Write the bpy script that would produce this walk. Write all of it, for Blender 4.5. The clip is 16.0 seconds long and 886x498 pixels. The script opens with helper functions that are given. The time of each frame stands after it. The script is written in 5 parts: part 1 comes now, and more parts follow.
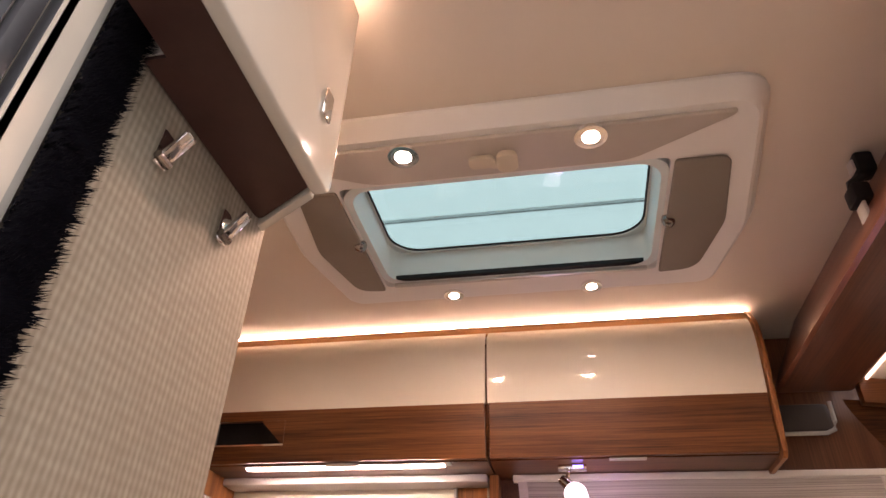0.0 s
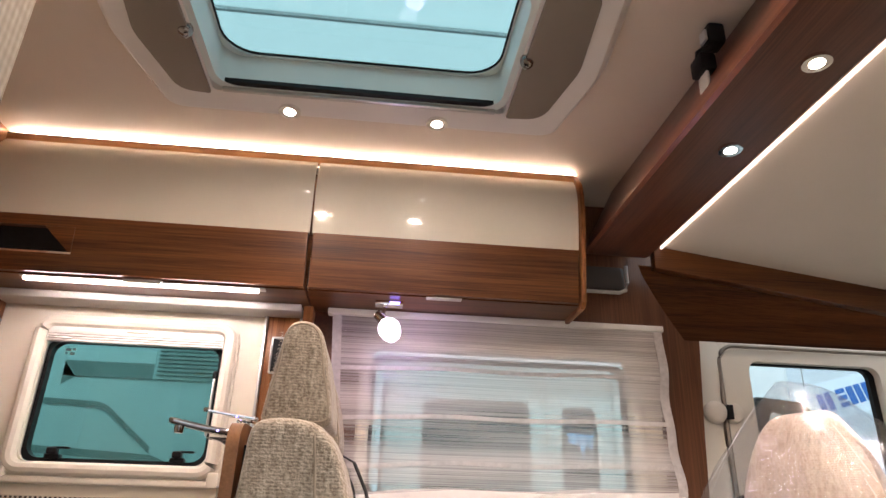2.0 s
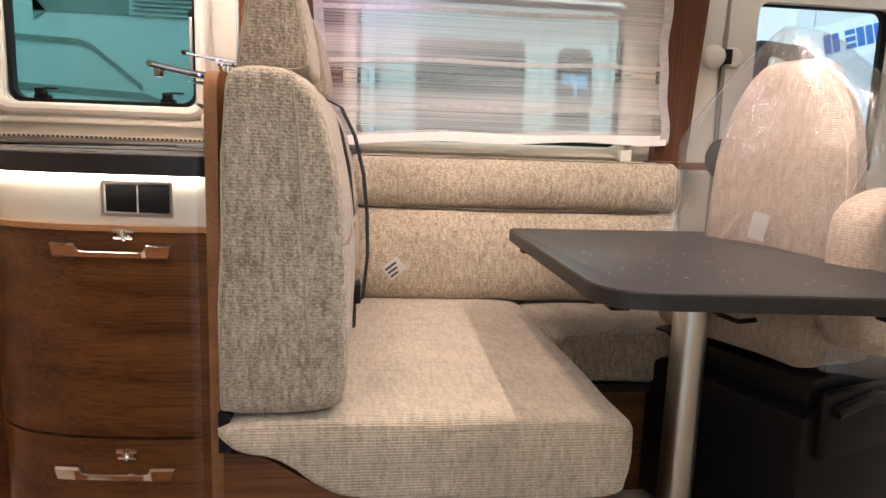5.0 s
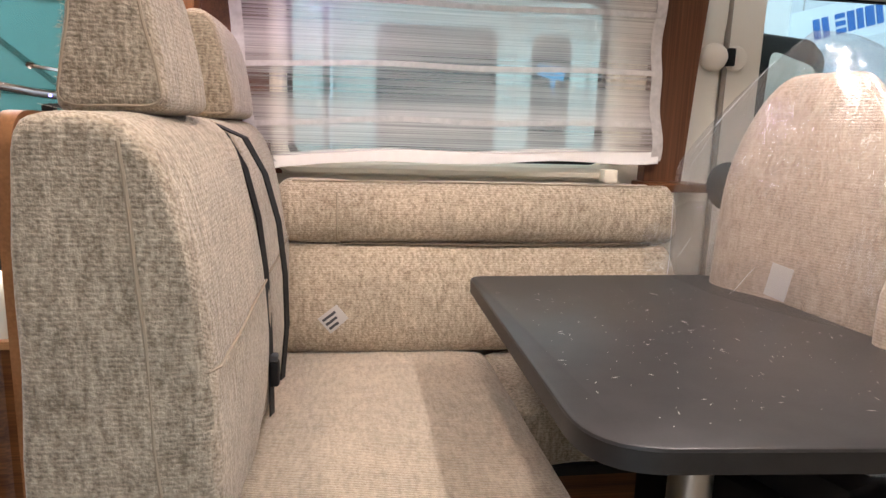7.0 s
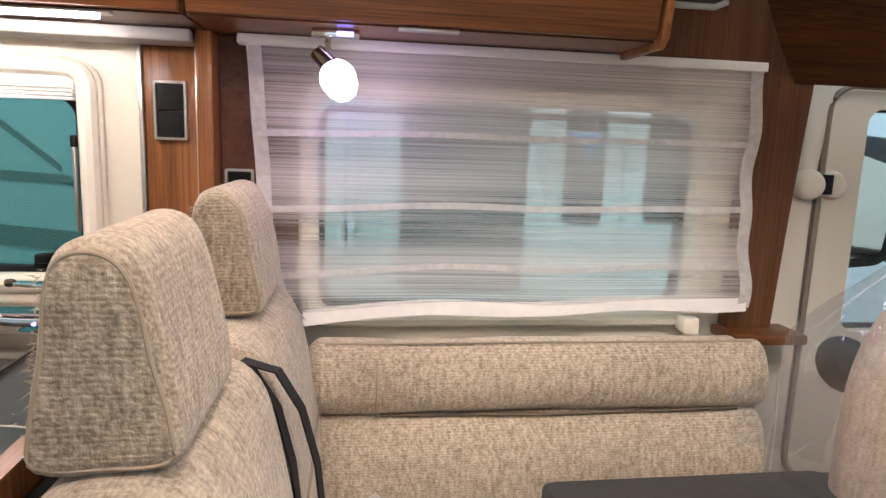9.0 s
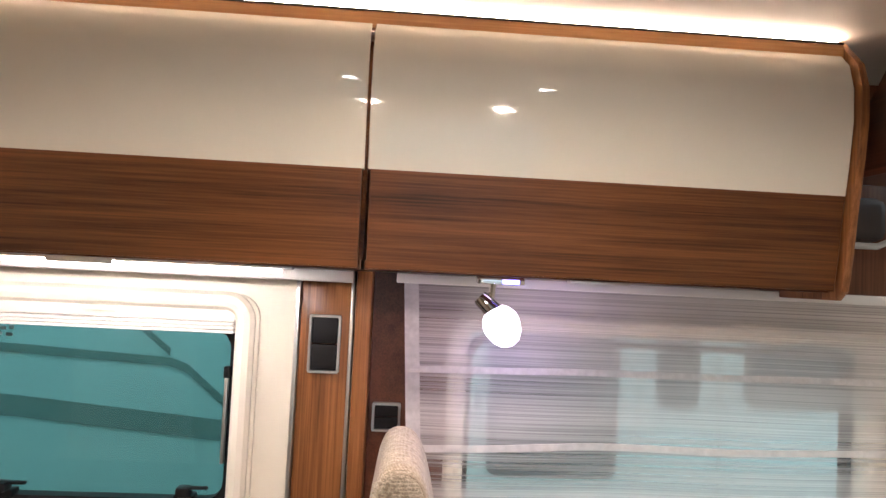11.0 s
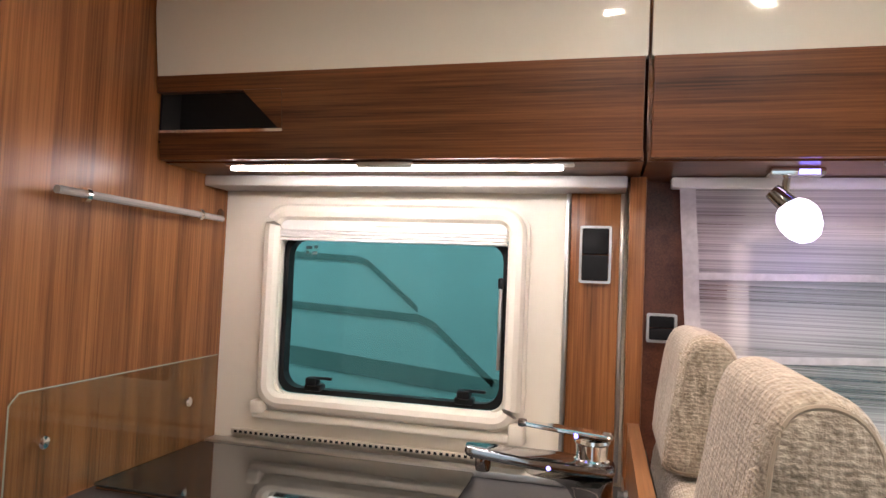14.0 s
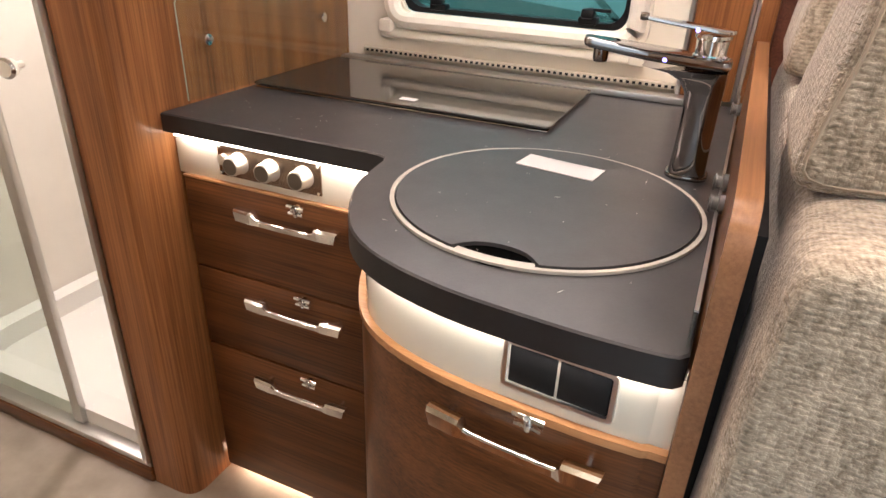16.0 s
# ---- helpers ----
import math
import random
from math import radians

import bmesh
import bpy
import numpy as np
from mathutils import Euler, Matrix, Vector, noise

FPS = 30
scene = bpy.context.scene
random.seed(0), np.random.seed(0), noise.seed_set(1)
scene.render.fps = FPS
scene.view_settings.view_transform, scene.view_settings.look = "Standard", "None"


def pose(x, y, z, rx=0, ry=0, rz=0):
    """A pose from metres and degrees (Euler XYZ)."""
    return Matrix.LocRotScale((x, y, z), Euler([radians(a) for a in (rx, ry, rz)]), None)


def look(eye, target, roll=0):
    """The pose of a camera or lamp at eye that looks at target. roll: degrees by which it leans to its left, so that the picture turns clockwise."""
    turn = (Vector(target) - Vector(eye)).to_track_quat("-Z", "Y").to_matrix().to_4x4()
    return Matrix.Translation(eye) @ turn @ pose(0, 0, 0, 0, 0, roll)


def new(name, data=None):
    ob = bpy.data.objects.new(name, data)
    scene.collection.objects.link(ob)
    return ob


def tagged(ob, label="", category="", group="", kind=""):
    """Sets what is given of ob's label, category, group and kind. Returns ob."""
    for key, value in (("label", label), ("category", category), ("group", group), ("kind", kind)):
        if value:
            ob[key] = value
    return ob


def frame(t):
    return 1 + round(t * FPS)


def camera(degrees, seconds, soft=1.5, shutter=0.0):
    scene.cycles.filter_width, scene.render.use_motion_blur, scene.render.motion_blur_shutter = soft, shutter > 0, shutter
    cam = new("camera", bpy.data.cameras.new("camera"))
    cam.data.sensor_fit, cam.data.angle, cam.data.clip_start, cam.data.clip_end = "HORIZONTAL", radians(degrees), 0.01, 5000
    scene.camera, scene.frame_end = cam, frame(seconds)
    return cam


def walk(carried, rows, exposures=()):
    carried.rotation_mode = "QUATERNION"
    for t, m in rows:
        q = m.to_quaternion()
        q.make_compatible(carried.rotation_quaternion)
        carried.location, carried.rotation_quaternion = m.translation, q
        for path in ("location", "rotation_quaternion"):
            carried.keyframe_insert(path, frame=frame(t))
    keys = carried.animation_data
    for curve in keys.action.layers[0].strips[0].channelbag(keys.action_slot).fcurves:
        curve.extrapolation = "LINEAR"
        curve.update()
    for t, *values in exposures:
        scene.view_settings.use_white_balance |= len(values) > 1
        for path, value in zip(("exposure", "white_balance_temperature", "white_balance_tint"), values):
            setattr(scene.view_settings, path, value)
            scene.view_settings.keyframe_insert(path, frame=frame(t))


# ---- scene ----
cam = camera(69.0, 16.0)
PATH = [
    (0, (0.274, -0.259, 0.968), (-0.079, 1.362, 2.085), 2.3),
    (0.5, (0.284, -0.197, 0.959), (0.077, 1.502, 1.992), 2.2),
    (1, (0.25, -0.193, 0.942), (0.198, 1.569, 1.887), 2.2),
    (1.5, (0.2, -0.18, 0.918), (0.296, 1.621, 1.782), 2.1),
    (2, (0.233, -0.117, 0.919), (0.414, 1.72, 1.691), 1.6),
    (2.5, (0.276, -0.077, 0.92), (0.45, 1.813, 1.552), 1.9),
    (3, (0.269, -0.1, 0.922), (0.449, 1.851, 1.321), 2.1),
    (3.5, (0.224, -0.162, 0.907), (0.423, 1.821, 1.066), 2.1),
    (4, (0.201, -0.189, 0.894), (0.4, 1.8, 0.81), 2.0),
    (4.2, (0.204, -0.185, 0.897), (0.401, 1.797, 0.711), 2.0),
    (6.5, (0.381, 0.198, 1.051), (0.685, 2.143, 0.696), 1.6),
    (7, (0.374, 0.27, 1.062), (0.672, 2.213, 0.693), 1.8),
    (7.5, (0.362, 0.424, 1.095), (0.657, 2.369, 0.714), 1.9),
    (8, (0.322, 0.511, 1.166), (0.625, 2.461, 0.806), 2.0),
    (8.5, (0.302, 0.544, 1.263), (0.609, 2.496, 0.905), 1.8),
    (8.7, (0.303, 0.561, 1.304), (0.597, 2.516, 0.954), 1.9),
    (10.8, (0.112, 0.647, 1.55), (0.299, 2.639, 1.558), 2.8),
    (11, (0.077, 0.651, 1.556), (0.19, 2.646, 1.643), 2.8),
    (11.5, (0.047, 0.63, 1.507), (-0.117, 2.585, 1.891), 2.8),
    (12, (0.019, 0.639, 1.467), (-0.358, 2.541, 1.956), 2.8),
    (12.5, (-0.004, 0.636, 1.442), (-0.401, 2.534, 1.933), 2.7),
    (13, (-0.029, 0.628, 1.415), (-0.426, 2.537, 1.86), 2.6),
    (13.5, (-0.055, 0.621, 1.382), (-0.465, 2.553, 1.696), 2.4),
    (14, (-0.062, 0.623, 1.341), (-0.555, 2.559, 1.429), 2.4),
    (14.5, (-0.069, 0.609, 1.317), (-0.765, 2.464, 1.047), 2.4),
    (15, (-0.05, 0.601, 1.31), (-0.81, 2.35, 0.709), 2.5),
    (15.5, (-0.045, 0.572, 1.31), (-0.775, 2.256, 0.514), 2.4),
    (16, (-0.032, 0.543, 1.259), (-0.746, 2.172, 0.345), 2.2),
]
EXPOSURES = [(0.0, 0.10, 7700, 37), (0.5, 0.12, 7000, 26), (1.4, 0.02, 6650, 21), (3.5, 0.10, 6500, 19), (4.2, 0.18, 6650, 19), (7.5, 0.02, 6250, 15), (8.7, -0.05, 6250, 14), (11.0, 0.04, 6200, 14), (11.8, -0.15, 6250, 13), (13.0, -0.18, 6100, 13), (14.5, 0.10, 6150, 14), (16.0, 0.38, 6250, 15)]
walk(cam, [(t, look(eye, target, roll)) for t, eye, target, roll in PATH], EXPOSURES)

# ---- world and main lights ----
world = bpy.data.worlds.new("hall_light")
scene.world = world
world.use_nodes = True
world.node_tree.nodes["Background"].inputs[0].default_value = (0.80, 0.90, 1.0, 1)
world.node_tree.nodes["Background"].inputs[1].default_value = 0.55

SOFT = (1.0, 0.80, 0.65)
SPOT_W = 15.5
BEAM_W = 46.0


def lamp_spot(name, at, aim, watts, colour, degrees=120, radius=0.02, blend=0.6):
    data = bpy.data.lights.new(name, "SPOT")
    data.energy, data.color, data.spot_size, data.spot_blend, data.shadow_soft_size = watts, colour, radians(degrees), blend, radius
    ob = new(name, data)
    ob.matrix_world = look(at, aim)
    return ob


for sx in (-0.062, 0.362):
    lamp_spot("downlight_glow", (sx, 0.812, 1.962), (sx, 0.812, 0.0), SPOT_W * 1.0, SOFT, 178, 0.02, 0.21)
    lamp_spot("downlight_glow", (sx, 1.476, 1.972), (sx, 1.476, 0.0), SPOT_W * 1.0, SOFT, 112, 0.02, 0.9)
for sy in (0.842, 1.176):
    lamp_spot("beam_glow", (1.067, sy, 1.775), (1.067, sy, 0.0), BEAM_W, (1.0, 0.90, 0.80), 140)
bulb = bpy.data.lights.new("reading_glow", "POINT")
bulb.energy, bulb.color, bulb.shadow_soft_size = 1.0, (0.72, 0.52, 1.0), 0.04
new("reading_glow", bulb).location = (0.290, 1.83, 1.425)

REAR = [(-1.45, 0.75), (-1.95, 0.75), (-1.45, 1.10)]
for rx, ry in REAR:
    lamp_spot("rear_glow", (rx, ry, 2.02), (rx, ry, 0.0), 9.0, SOFT, 150)
lamp_spot("shower_glow", (-1.52, 1.66, 2.01), (-1.52, 1.66, 0.0), 46.0, (1.0, 0.92, 0.86), 160)

# ---- materials ----
def nodes_of(name):
    m = bpy.data.materials.new(name)
    m.use_nodes = True
    nt = m.node_tree
    return m, nt, nt.nodes["Principled BSDF"]


def mixed(nt, fac, a, b):
    n = nt.nodes.new("ShaderNodeMix")
    n.data_type = "RGBA"
    n.inputs[6].default_value, n.inputs[7].default_value = (*a, 1), (*b, 1)
    nt.links.new(fac, n.inputs[0])
    return n


def noise_tex(nt, scale, detail=4.0, stretch=(1, 1, 1), rough=0.55):
    tc = nt.nodes.new("ShaderNodeTexCoord")
    mp = nt.nodes.new("ShaderNodeMapping")
    mp.inputs["Scale"].default_value = stretch
    n = nt.nodes.new("ShaderNodeTexNoise")
    n.inputs["Scale"].default_value, n.inputs["Detail"].default_value, n.inputs["Roughness"].default_value = scale, detail, rough
    nt.links.new(tc.outputs["Object"], mp.inputs["Vector"])
    nt.links.new(mp.outputs["Vector"], n.inputs["Vector"])
    return n


def ramp(nt, src, lo, hi):
    r = nt.nodes.new("ShaderNodeMapRange")
    r.inputs["From Min"].default_value, r.inputs["From Max"].default_value = lo, hi
    nt.links.new(src, r.inputs["Value"])
    return r.outputs["Result"]


def bump(nt, bsdf, height, strength, distance):
    b = nt.nodes.new("ShaderNodeBump")
    b.inputs["Strength"].default_value, b.inputs["Distance"].default_value = strength, distance
    nt.links.new(height, b.inputs["Height"])
    nt.links.new(b.outputs["Normal"], bsdf.inputs["Normal"])


def plain(name, colour, rough=0.5, metal=0.0, vary=0.08, scale=6.0, relief=0.0, coat=0.0, ior=1.45):
    m, nt, p = nodes_of(name)
    n = noise_tex(nt, scale, 5)
    dark = tuple(c * (1 - vary) for c in colour)
    mx = mixed(nt, ramp(nt, n.outputs["Fac"], 0.3, 0.7), dark, colour)
    nt.links.new(mx.outputs[2], p.inputs["Base Color"])
    p.inputs["Roughness"].default_value, p.inputs["Metallic"].default_value = rough, metal
    p.inputs["Coat Weight"].default_value, p.inputs["IOR"].default_value = coat, ior
    n2 = noise_tex(nt, scale * 14, 3)
    rr = nt.nodes.new("ShaderNodeMapRange")
    rr.inputs["To Min"].default_value, rr.inputs["To Max"].default_value = max(rough - 0.06, 0.02), rough + 0.06
    nt.links.new(n2.outputs["Fac"], rr.inputs["Value"])
    nt.links.new(rr.outputs["Result"], p.inputs["Roughness"])
    if relief:
        bump(nt, p, n2.outputs["Fac"], relief, 0.002)
    return m


def wood(name, along, a=(0.178, 0.067, 0.022), b=(0.044, 0.014, 0.0045), rough=0.30):
    """Walnut laminate with the grain along one axis."""
    m, nt, p = nodes_of(name)
    big = {"x": (0.5, 9, 9), "y": (9, 0.5, 9), "z": (9, 9, 0.5)}[along]
    fine = {"x": (1.1, 90, 90), "y": (90, 1.1, 90), "z": (80, 80, 0.8)}[along]
    n1 = noise_tex(nt, 2.2, 6, big, 0.6)
    n2 = noise_tex(nt, 3.0, 4, fine, 0.7)
    add = nt.nodes.new("ShaderNodeMath")
    add.operation = "MULTIPLY_ADD"
    add.inputs[1].default_value = 0.55
    nt.links.new(n2.outputs["Fac"], add.inputs[0])
    half = nt.nodes.new("ShaderNodeMath")
    half.operation = "MULTIPLY"
    half.inputs[1].default_value = 0.6
    nt.links.new(n1.outputs["Fac"], half.inputs[0])
    nt.links.new(half.outputs[0], add.inputs[2])
    mx = mixed(nt, ramp(nt, add.outputs[0], 0.44, 0.70), b, a)
    nt.links.new(mx.outputs[2], p.inputs["Base Color"])
    p.inputs["Roughness"].default_value, p.inputs["Specular IOR Level"].default_value = rough, 0.32
    bump(nt, p, n2.outputs["Fac"], 0.06, 0.001)
    return m


def cloth(name, a, b, along="z", relief=0.8, contrast=0.13, ribs=0.10):
    """Boucle upholstery: rows of loops about 5 mm apart, broken into dashes and streaky flecks of two tones."""
    m, nt, p = nodes_of(name)
    rows = {"z": (0, 0, 1), "y": (0, 1, 1), "wrap": (1, 0, 1)}[along]
    dash = {"z": (150, 150, 210), "y": (150, 210, 210), "wrap": (210, 150, 210)}[along]
    streak = {"z": (115, 115, 30), "y": (115, 30, 30), "wrap": (30, 115, 30)}[along]
    n1 = noise_tex(nt, 1.0, 2, dash, 0.6)
    n2 = noise_tex(nt, 5, 4)
    n3 = noise_tex(nt, 1.0, 3, streak, 0.6)
    tc = nt.nodes.new("ShaderNodeTexCoord")
    mp = nt.nodes.new("ShaderNodeMapping")
    mp.inputs["Scale"].default_value = rows
    wv = nt.nodes.new("ShaderNodeTexWave")
    wv.bands_direction = "DIAGONAL"
    wv.inputs["Scale"].default_value, wv.inputs["Distortion"].default_value = 118.0, 3.0
    wv.inputs["Detail"].default_value, wv.inputs["Detail Scale"].default_value = 2.0, 1.2
    nt.links.new(tc.outputs["Object"], mp.inputs["Vector"])
    nt.links.new(mp.outputs["Vector"], wv.inputs["Vector"])
    total = None
    for src, weight in ((wv.outputs["Fac"], ribs), (n1.outputs["Fac"], 0.55 - ribs), (n3.outputs["Fac"], 0.45)):
        k = nt.nodes.new("ShaderNodeMath")
        k.operation = "MULTIPLY_ADD"
        k.inputs[1].default_value, k.inputs[2].default_value = weight, 0.0
        nt.links.new(src, k.inputs[0])
        if total is not None:
            nt.links.new(total, k.inputs[2])
        total = k.outputs[0]
    mx = mixed(nt, ramp(nt, total, 0.5 - contrast, 0.5 + contrast), b, a)
    m2 = nt.nodes.new("ShaderNodeMix")
    m2.data_type, m2.blend_type = "RGBA", "MULTIPLY"
    m2.inputs[0].default_value = 0.22
    nt.links.new(mx.outputs[2], m2.inputs[6])
    nt.links.new(ramp(nt, n2.outputs["Fac"], 0.25, 0.65), m2.inputs[7])
    nt.links.new(m2.outputs[2], p.inputs["Base Color"])
    p.inputs["Roughness"].default_value = 0.92
    p.inputs["Sheen Weight"].default_value, p.inputs["Sheen Roughness"].default_value = 0.25, 0.5
    bump(nt, p, total, relief, 0.007)
    return m


def glowing(name, colour, power):
    m, nt, p = nodes_of(name)
    p.inputs["Base Color"].default_value = (*colour, 1)
    p.inputs["Emission Color"].default_value = (*colour, 1)
    p.inputs["Emission Strength"].default_value = power
    return m


def glassy(name, colour, rough=0.0, mix=0.12):
    """Thin pane: lets light straight through, tinted, with a glossy reflection."""
    m, nt, p = nodes_of(name)
    nt.nodes.remove(p)
    tr, gl, ms = (nt.nodes.new(k) for k in ("ShaderNodeBsdfTransparent", "ShaderNodeBsdfGlossy", "ShaderNodeMixShader"))
    lw = nt.nodes.new("ShaderNodeLayerWeight")
    pw = nt.nodes.new("ShaderNodeMath")
    pw.operation, pw.inputs[1].default_value = "POWER", 4.0
    fr = nt.nodes.new("ShaderNodeMath")
    fr.operation, fr.inputs[1].default_value, fr.inputs[2].default_value = "MULTIPLY_ADD", 0.6, 0.03
    nt.links.new(lw.outputs["Facing"], pw.inputs[0])
    nt.links.new(pw.outputs[0], fr.inputs[0])
    tr.inputs[0].default_value = (*colour, 1)
    gl.inputs[1].default_value = rough
    nt.links.new(fr.outputs[0], ms.inputs[0])
    nt.links.new(tr.outputs[0], ms.inputs[1])
    nt.links.new(gl.outputs[0], ms.inputs[2])
    nt.links.new(ms.outputs[0], nt.nodes["Material Output"].inputs["Surface"])
    return m


WOOD_X = wood("walnut_along", "x")
WOOD_Z = wood("walnut_upright", "z", (0.365, 0.152, 0.054), (0.120, 0.042, 0.014))
WOOD_Y = wood("walnut_across", "y", (0.160, 0.060, 0.034), (0.070, 0.025, 0.015))
EDGE = wood("oak_edge", "x", (0.52, 0.28, 0.13), (0.36, 0.17, 0.07))
CREAM_GLOSS = plain("cream_lacquer", (0.69, 0.65, 0.555), 0.07, vary=0.03, coat=0.6)
CREAM = plain("cream_laminate", (0.70, 0.65, 0.55), 0.45, vary=0.04)
CEIL = plain("ceiling_lining", (0.74, 0.655, 0.555), 0.7, vary=0.04, relief=0.05)
WHITE = plain("white_plastic", (0.78, 0.76, 0.71), 0.35, vary=0.03)
IVORY = plain("ivory_window_plastic", (0.80, 0.74, 0.62), 0.35, vary=0.03)
CABTRIM = plain("cab_trim_plastic", (0.72, 0.67, 0.58), 0.55, vary=0.05, relief=0.05)
TAUPE = plain("taupe_panel", (0.24, 0.205, 0.165), 0.5)
GREY = plain("grey_plastic", (0.42, 0.42, 0.40), 0.5)
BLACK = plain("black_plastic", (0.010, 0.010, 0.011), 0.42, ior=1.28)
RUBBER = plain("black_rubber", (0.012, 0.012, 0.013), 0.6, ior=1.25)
CHROME = plain("chrome", (0.86, 0.85, 0.83), 0.08, 1.0, 0.03)
DARKCHROME = plain("dark_chrome", (0.35, 0.33, 0.32), 0.08, 1.0, 0.03)
ALU = plain("brushed_aluminium", (0.62, 0.61, 0.59), 0.32, 1.0, 0.06)
STEEL = plain("stainless_steel", (0.50, 0.45, 0.40), 0.22, 1.0, 0.08)
TOP = plain("anthracite_laminate", (0.058, 0.055, 0.055), 0.37, vary=0.25, scale=22, relief=0.05)
# Same laminate as TOP, darkened for the weaker light on the table.
TOP_SHADED = plain("anthracite_laminate_shaded", (0.041, 0.039, 0.040), 0.36, vary=0.25, scale=22, relief=0.05)
TOPEDGE = plain("anthracite_edge", (0.020, 0.019, 0.020), 0.45, vary=0.3, scale=30)
SCRATCH = plain("pale_dust_and_scratches", (0.55, 0.53, 0.50), 0.7)
SHOWER = plain("white_shower_plastic", (0.82, 0.80, 0.76), 0.25, vary=0.03)
FABRIC = cloth("beige_boucle", (0.63, 0.53, 0.405), (0.275, 0.212, 0.146), ribs=0.06)
# On the backrests SIDE and WRAP are one cloth, darker for shaded ends.
FABRIC_SIDE = cloth("darker_beige_boucle", (0.52, 0.445, 0.345), (0.185, 0.150, 0.106), ribs=0.05)
FABRIC_Y = cloth("beige_ribbed_boucle", (0.66, 0.56, 0.435), (0.33, 0.265, 0.19), along="y", contrast=0.16, ribs=0.17)
FABRIC_WRAP = cloth("pale_ribbed_boucle", (0.58, 0.49, 0.38), (0.225, 0.175, 0.12), along="wrap", contrast=0.14, ribs=0.05)
PIPING = plain("seam_thread", (0.34, 0.28, 0.21), 0.9)
# Dark colour painted in for the shade inside the cushion fold.
CREASE_SHADE = plain("painted_fold_shade", (0.13, 0.10, 0.07), 0.95)
SEATPINK = cloth("rosy_beige_boucle", (0.60, 0.49, 0.40), (0.33, 0.25, 0.195), relief=0.5, contrast=0.17)
BELT = plain("black_webbing", (0.008, 0.008, 0.009), 0.7, relief=0.2, scale=20)
PAPER = plain("white_paper", (0.56, 0.54, 0.53), 0.7)
INK = plain("dark_ink", (0.06, 0.06, 0.07), 0.7)
GLASS_TEAL = glassy("teal_tinted_acrylic", (0.38, 0.61, 0.61))
GLASS_PALE = glassy("pale_tinted_acrylic", (0.66, 0.78, 0.78))
GLASS_ROOF = glassy("roof_acrylic", (0.38, 0.50, 0.51))
GLASS_CLEAR = glassy("clear_glass", (0.90, 0.95, 0.93))
GLASS_CAB = glassy("cab_glass", (0.80, 0.88, 0.90))
ACRYL = plain("clear_acrylic_bar", (0.36, 0.33, 0.31), 0.08)
HOBGLASS = plain("smoked_hob_glass", (0.012, 0.012, 0.012), 0.03, vary=0.0, ior=2.5)
LED = glowing("led_strip_light", (1.0, 0.80, 0.62), 62.0)
LED2 = glowing("led_tube_light", (1.0, 0.90, 0.84), 92.0)
LED3 = glowing("worktop_led_light", (1.0, 0.90, 0.76), 17.0)
LED4 = glowing("cab_led_light", (1.0, 0.74, 0.60), 3.5)
LED5 = glowing("plinth_led_light", (1.0, 0.74, 0.52), 16.0)
SPOTLENS = glowing("spot_lens", (1.0, 0.92, 0.82), 45.0)
SHADE = glowing("opal_glass_glow", (0.93, 0.86, 1.0), 2.8)
BLUELED = glowing("blue_indicator", (0.25, 0.22, 1.0), 6.0)

# fabric wallpaper: fine square weave
WALLCLOTH, nt, p = nodes_of("woven_wallcovering")
n = noise_tex(nt, 1.0, 2, (1, 60, 60), 0.5)
tc = nt.nodes.new("ShaderNodeTexCoord")
weave = []
for axis, sc in (("Y", 32.0), ("Z", 20.0)):
    wv = nt.nodes.new("ShaderNodeTexWave")
    wv.bands_direction = axis
    wv.inputs["Scale"].default_value, wv.inputs["Distortion"].default_value = sc, 0.8
    wv.inputs["Detail"].default_value, wv.inputs["Detail Scale"].default_value = 1.0, 1.5
    nt.links.new(tc.outputs["Object"], wv.inputs["Vector"])
    weave.append(wv)
ribs = nt.nodes.new("ShaderNodeMath")
ribs.operation, ribs.inputs[1].default_value = "MULTIPLY_ADD", 0.35
nt.links.new(weave[1].outputs["Fac"], ribs.inputs[0])
nt.links.new(weave[0].outputs["Fac"], ribs.inputs[2])
both = nt.nodes.new("ShaderNodeMath")
both.operation = "MULTIPLY"
nt.links.new(ribs.outputs[0], both.inputs[0])
nt.links.new(n.outputs["Fac"], both.inputs[1])
mx = mixed(nt, ramp(nt, both.outputs[0], 0.0, 0.75), (0.275, 0.24, 0.18), (0.41, 0.365, 0.285))
nt.links.new(mx.outputs[2], p.inputs["Base Color"])
p.inputs["Roughness"].default_value = 0.75
bump(nt, p, both.outputs[0], 0.45, 0.002)

# sheer blind cloth: horizontal threads of changing density
SHEER, nt, p = nodes_of("sheer_striped_voile")
nt.nodes.remove(p)
n1 = noise_tex(nt, 1.0, 3, (0.8, 0.8, 400), 0.65)
n2 = noise_tex(nt, 1.0, 2, (0.6, 0.6, 9), 0.5)
sm = nt.nodes.new("ShaderNodeMath")
sm.operation = "ADD"
nt.links.new(n1.outputs["Fac"], sm.inputs[0])
nt.links.new(n2.outputs["Fac"], sm.inputs[1])
dens = nt.nodes.new("ShaderNodeMapRange")
for k, v in (("From Min", 0.76), ("From Max", 1.24), ("To Min", 0.14), ("To Max", 0.74)):
    dens.inputs[k].default_value = v
nt.links.new(sm.outputs[0], dens.inputs["Value"])
tr, df, tl, ms, ms2 = (nt.nodes.new(k) for k in ("ShaderNodeBsdfTransparent", "ShaderNodeBsdfDiffuse", "ShaderNodeBsdfTranslucent", "ShaderNodeMixShader", "ShaderNodeMixShader"))
df.inputs[0].default_value = tl.inputs[0].default_value = (0.82, 0.79, 0.77, 1)
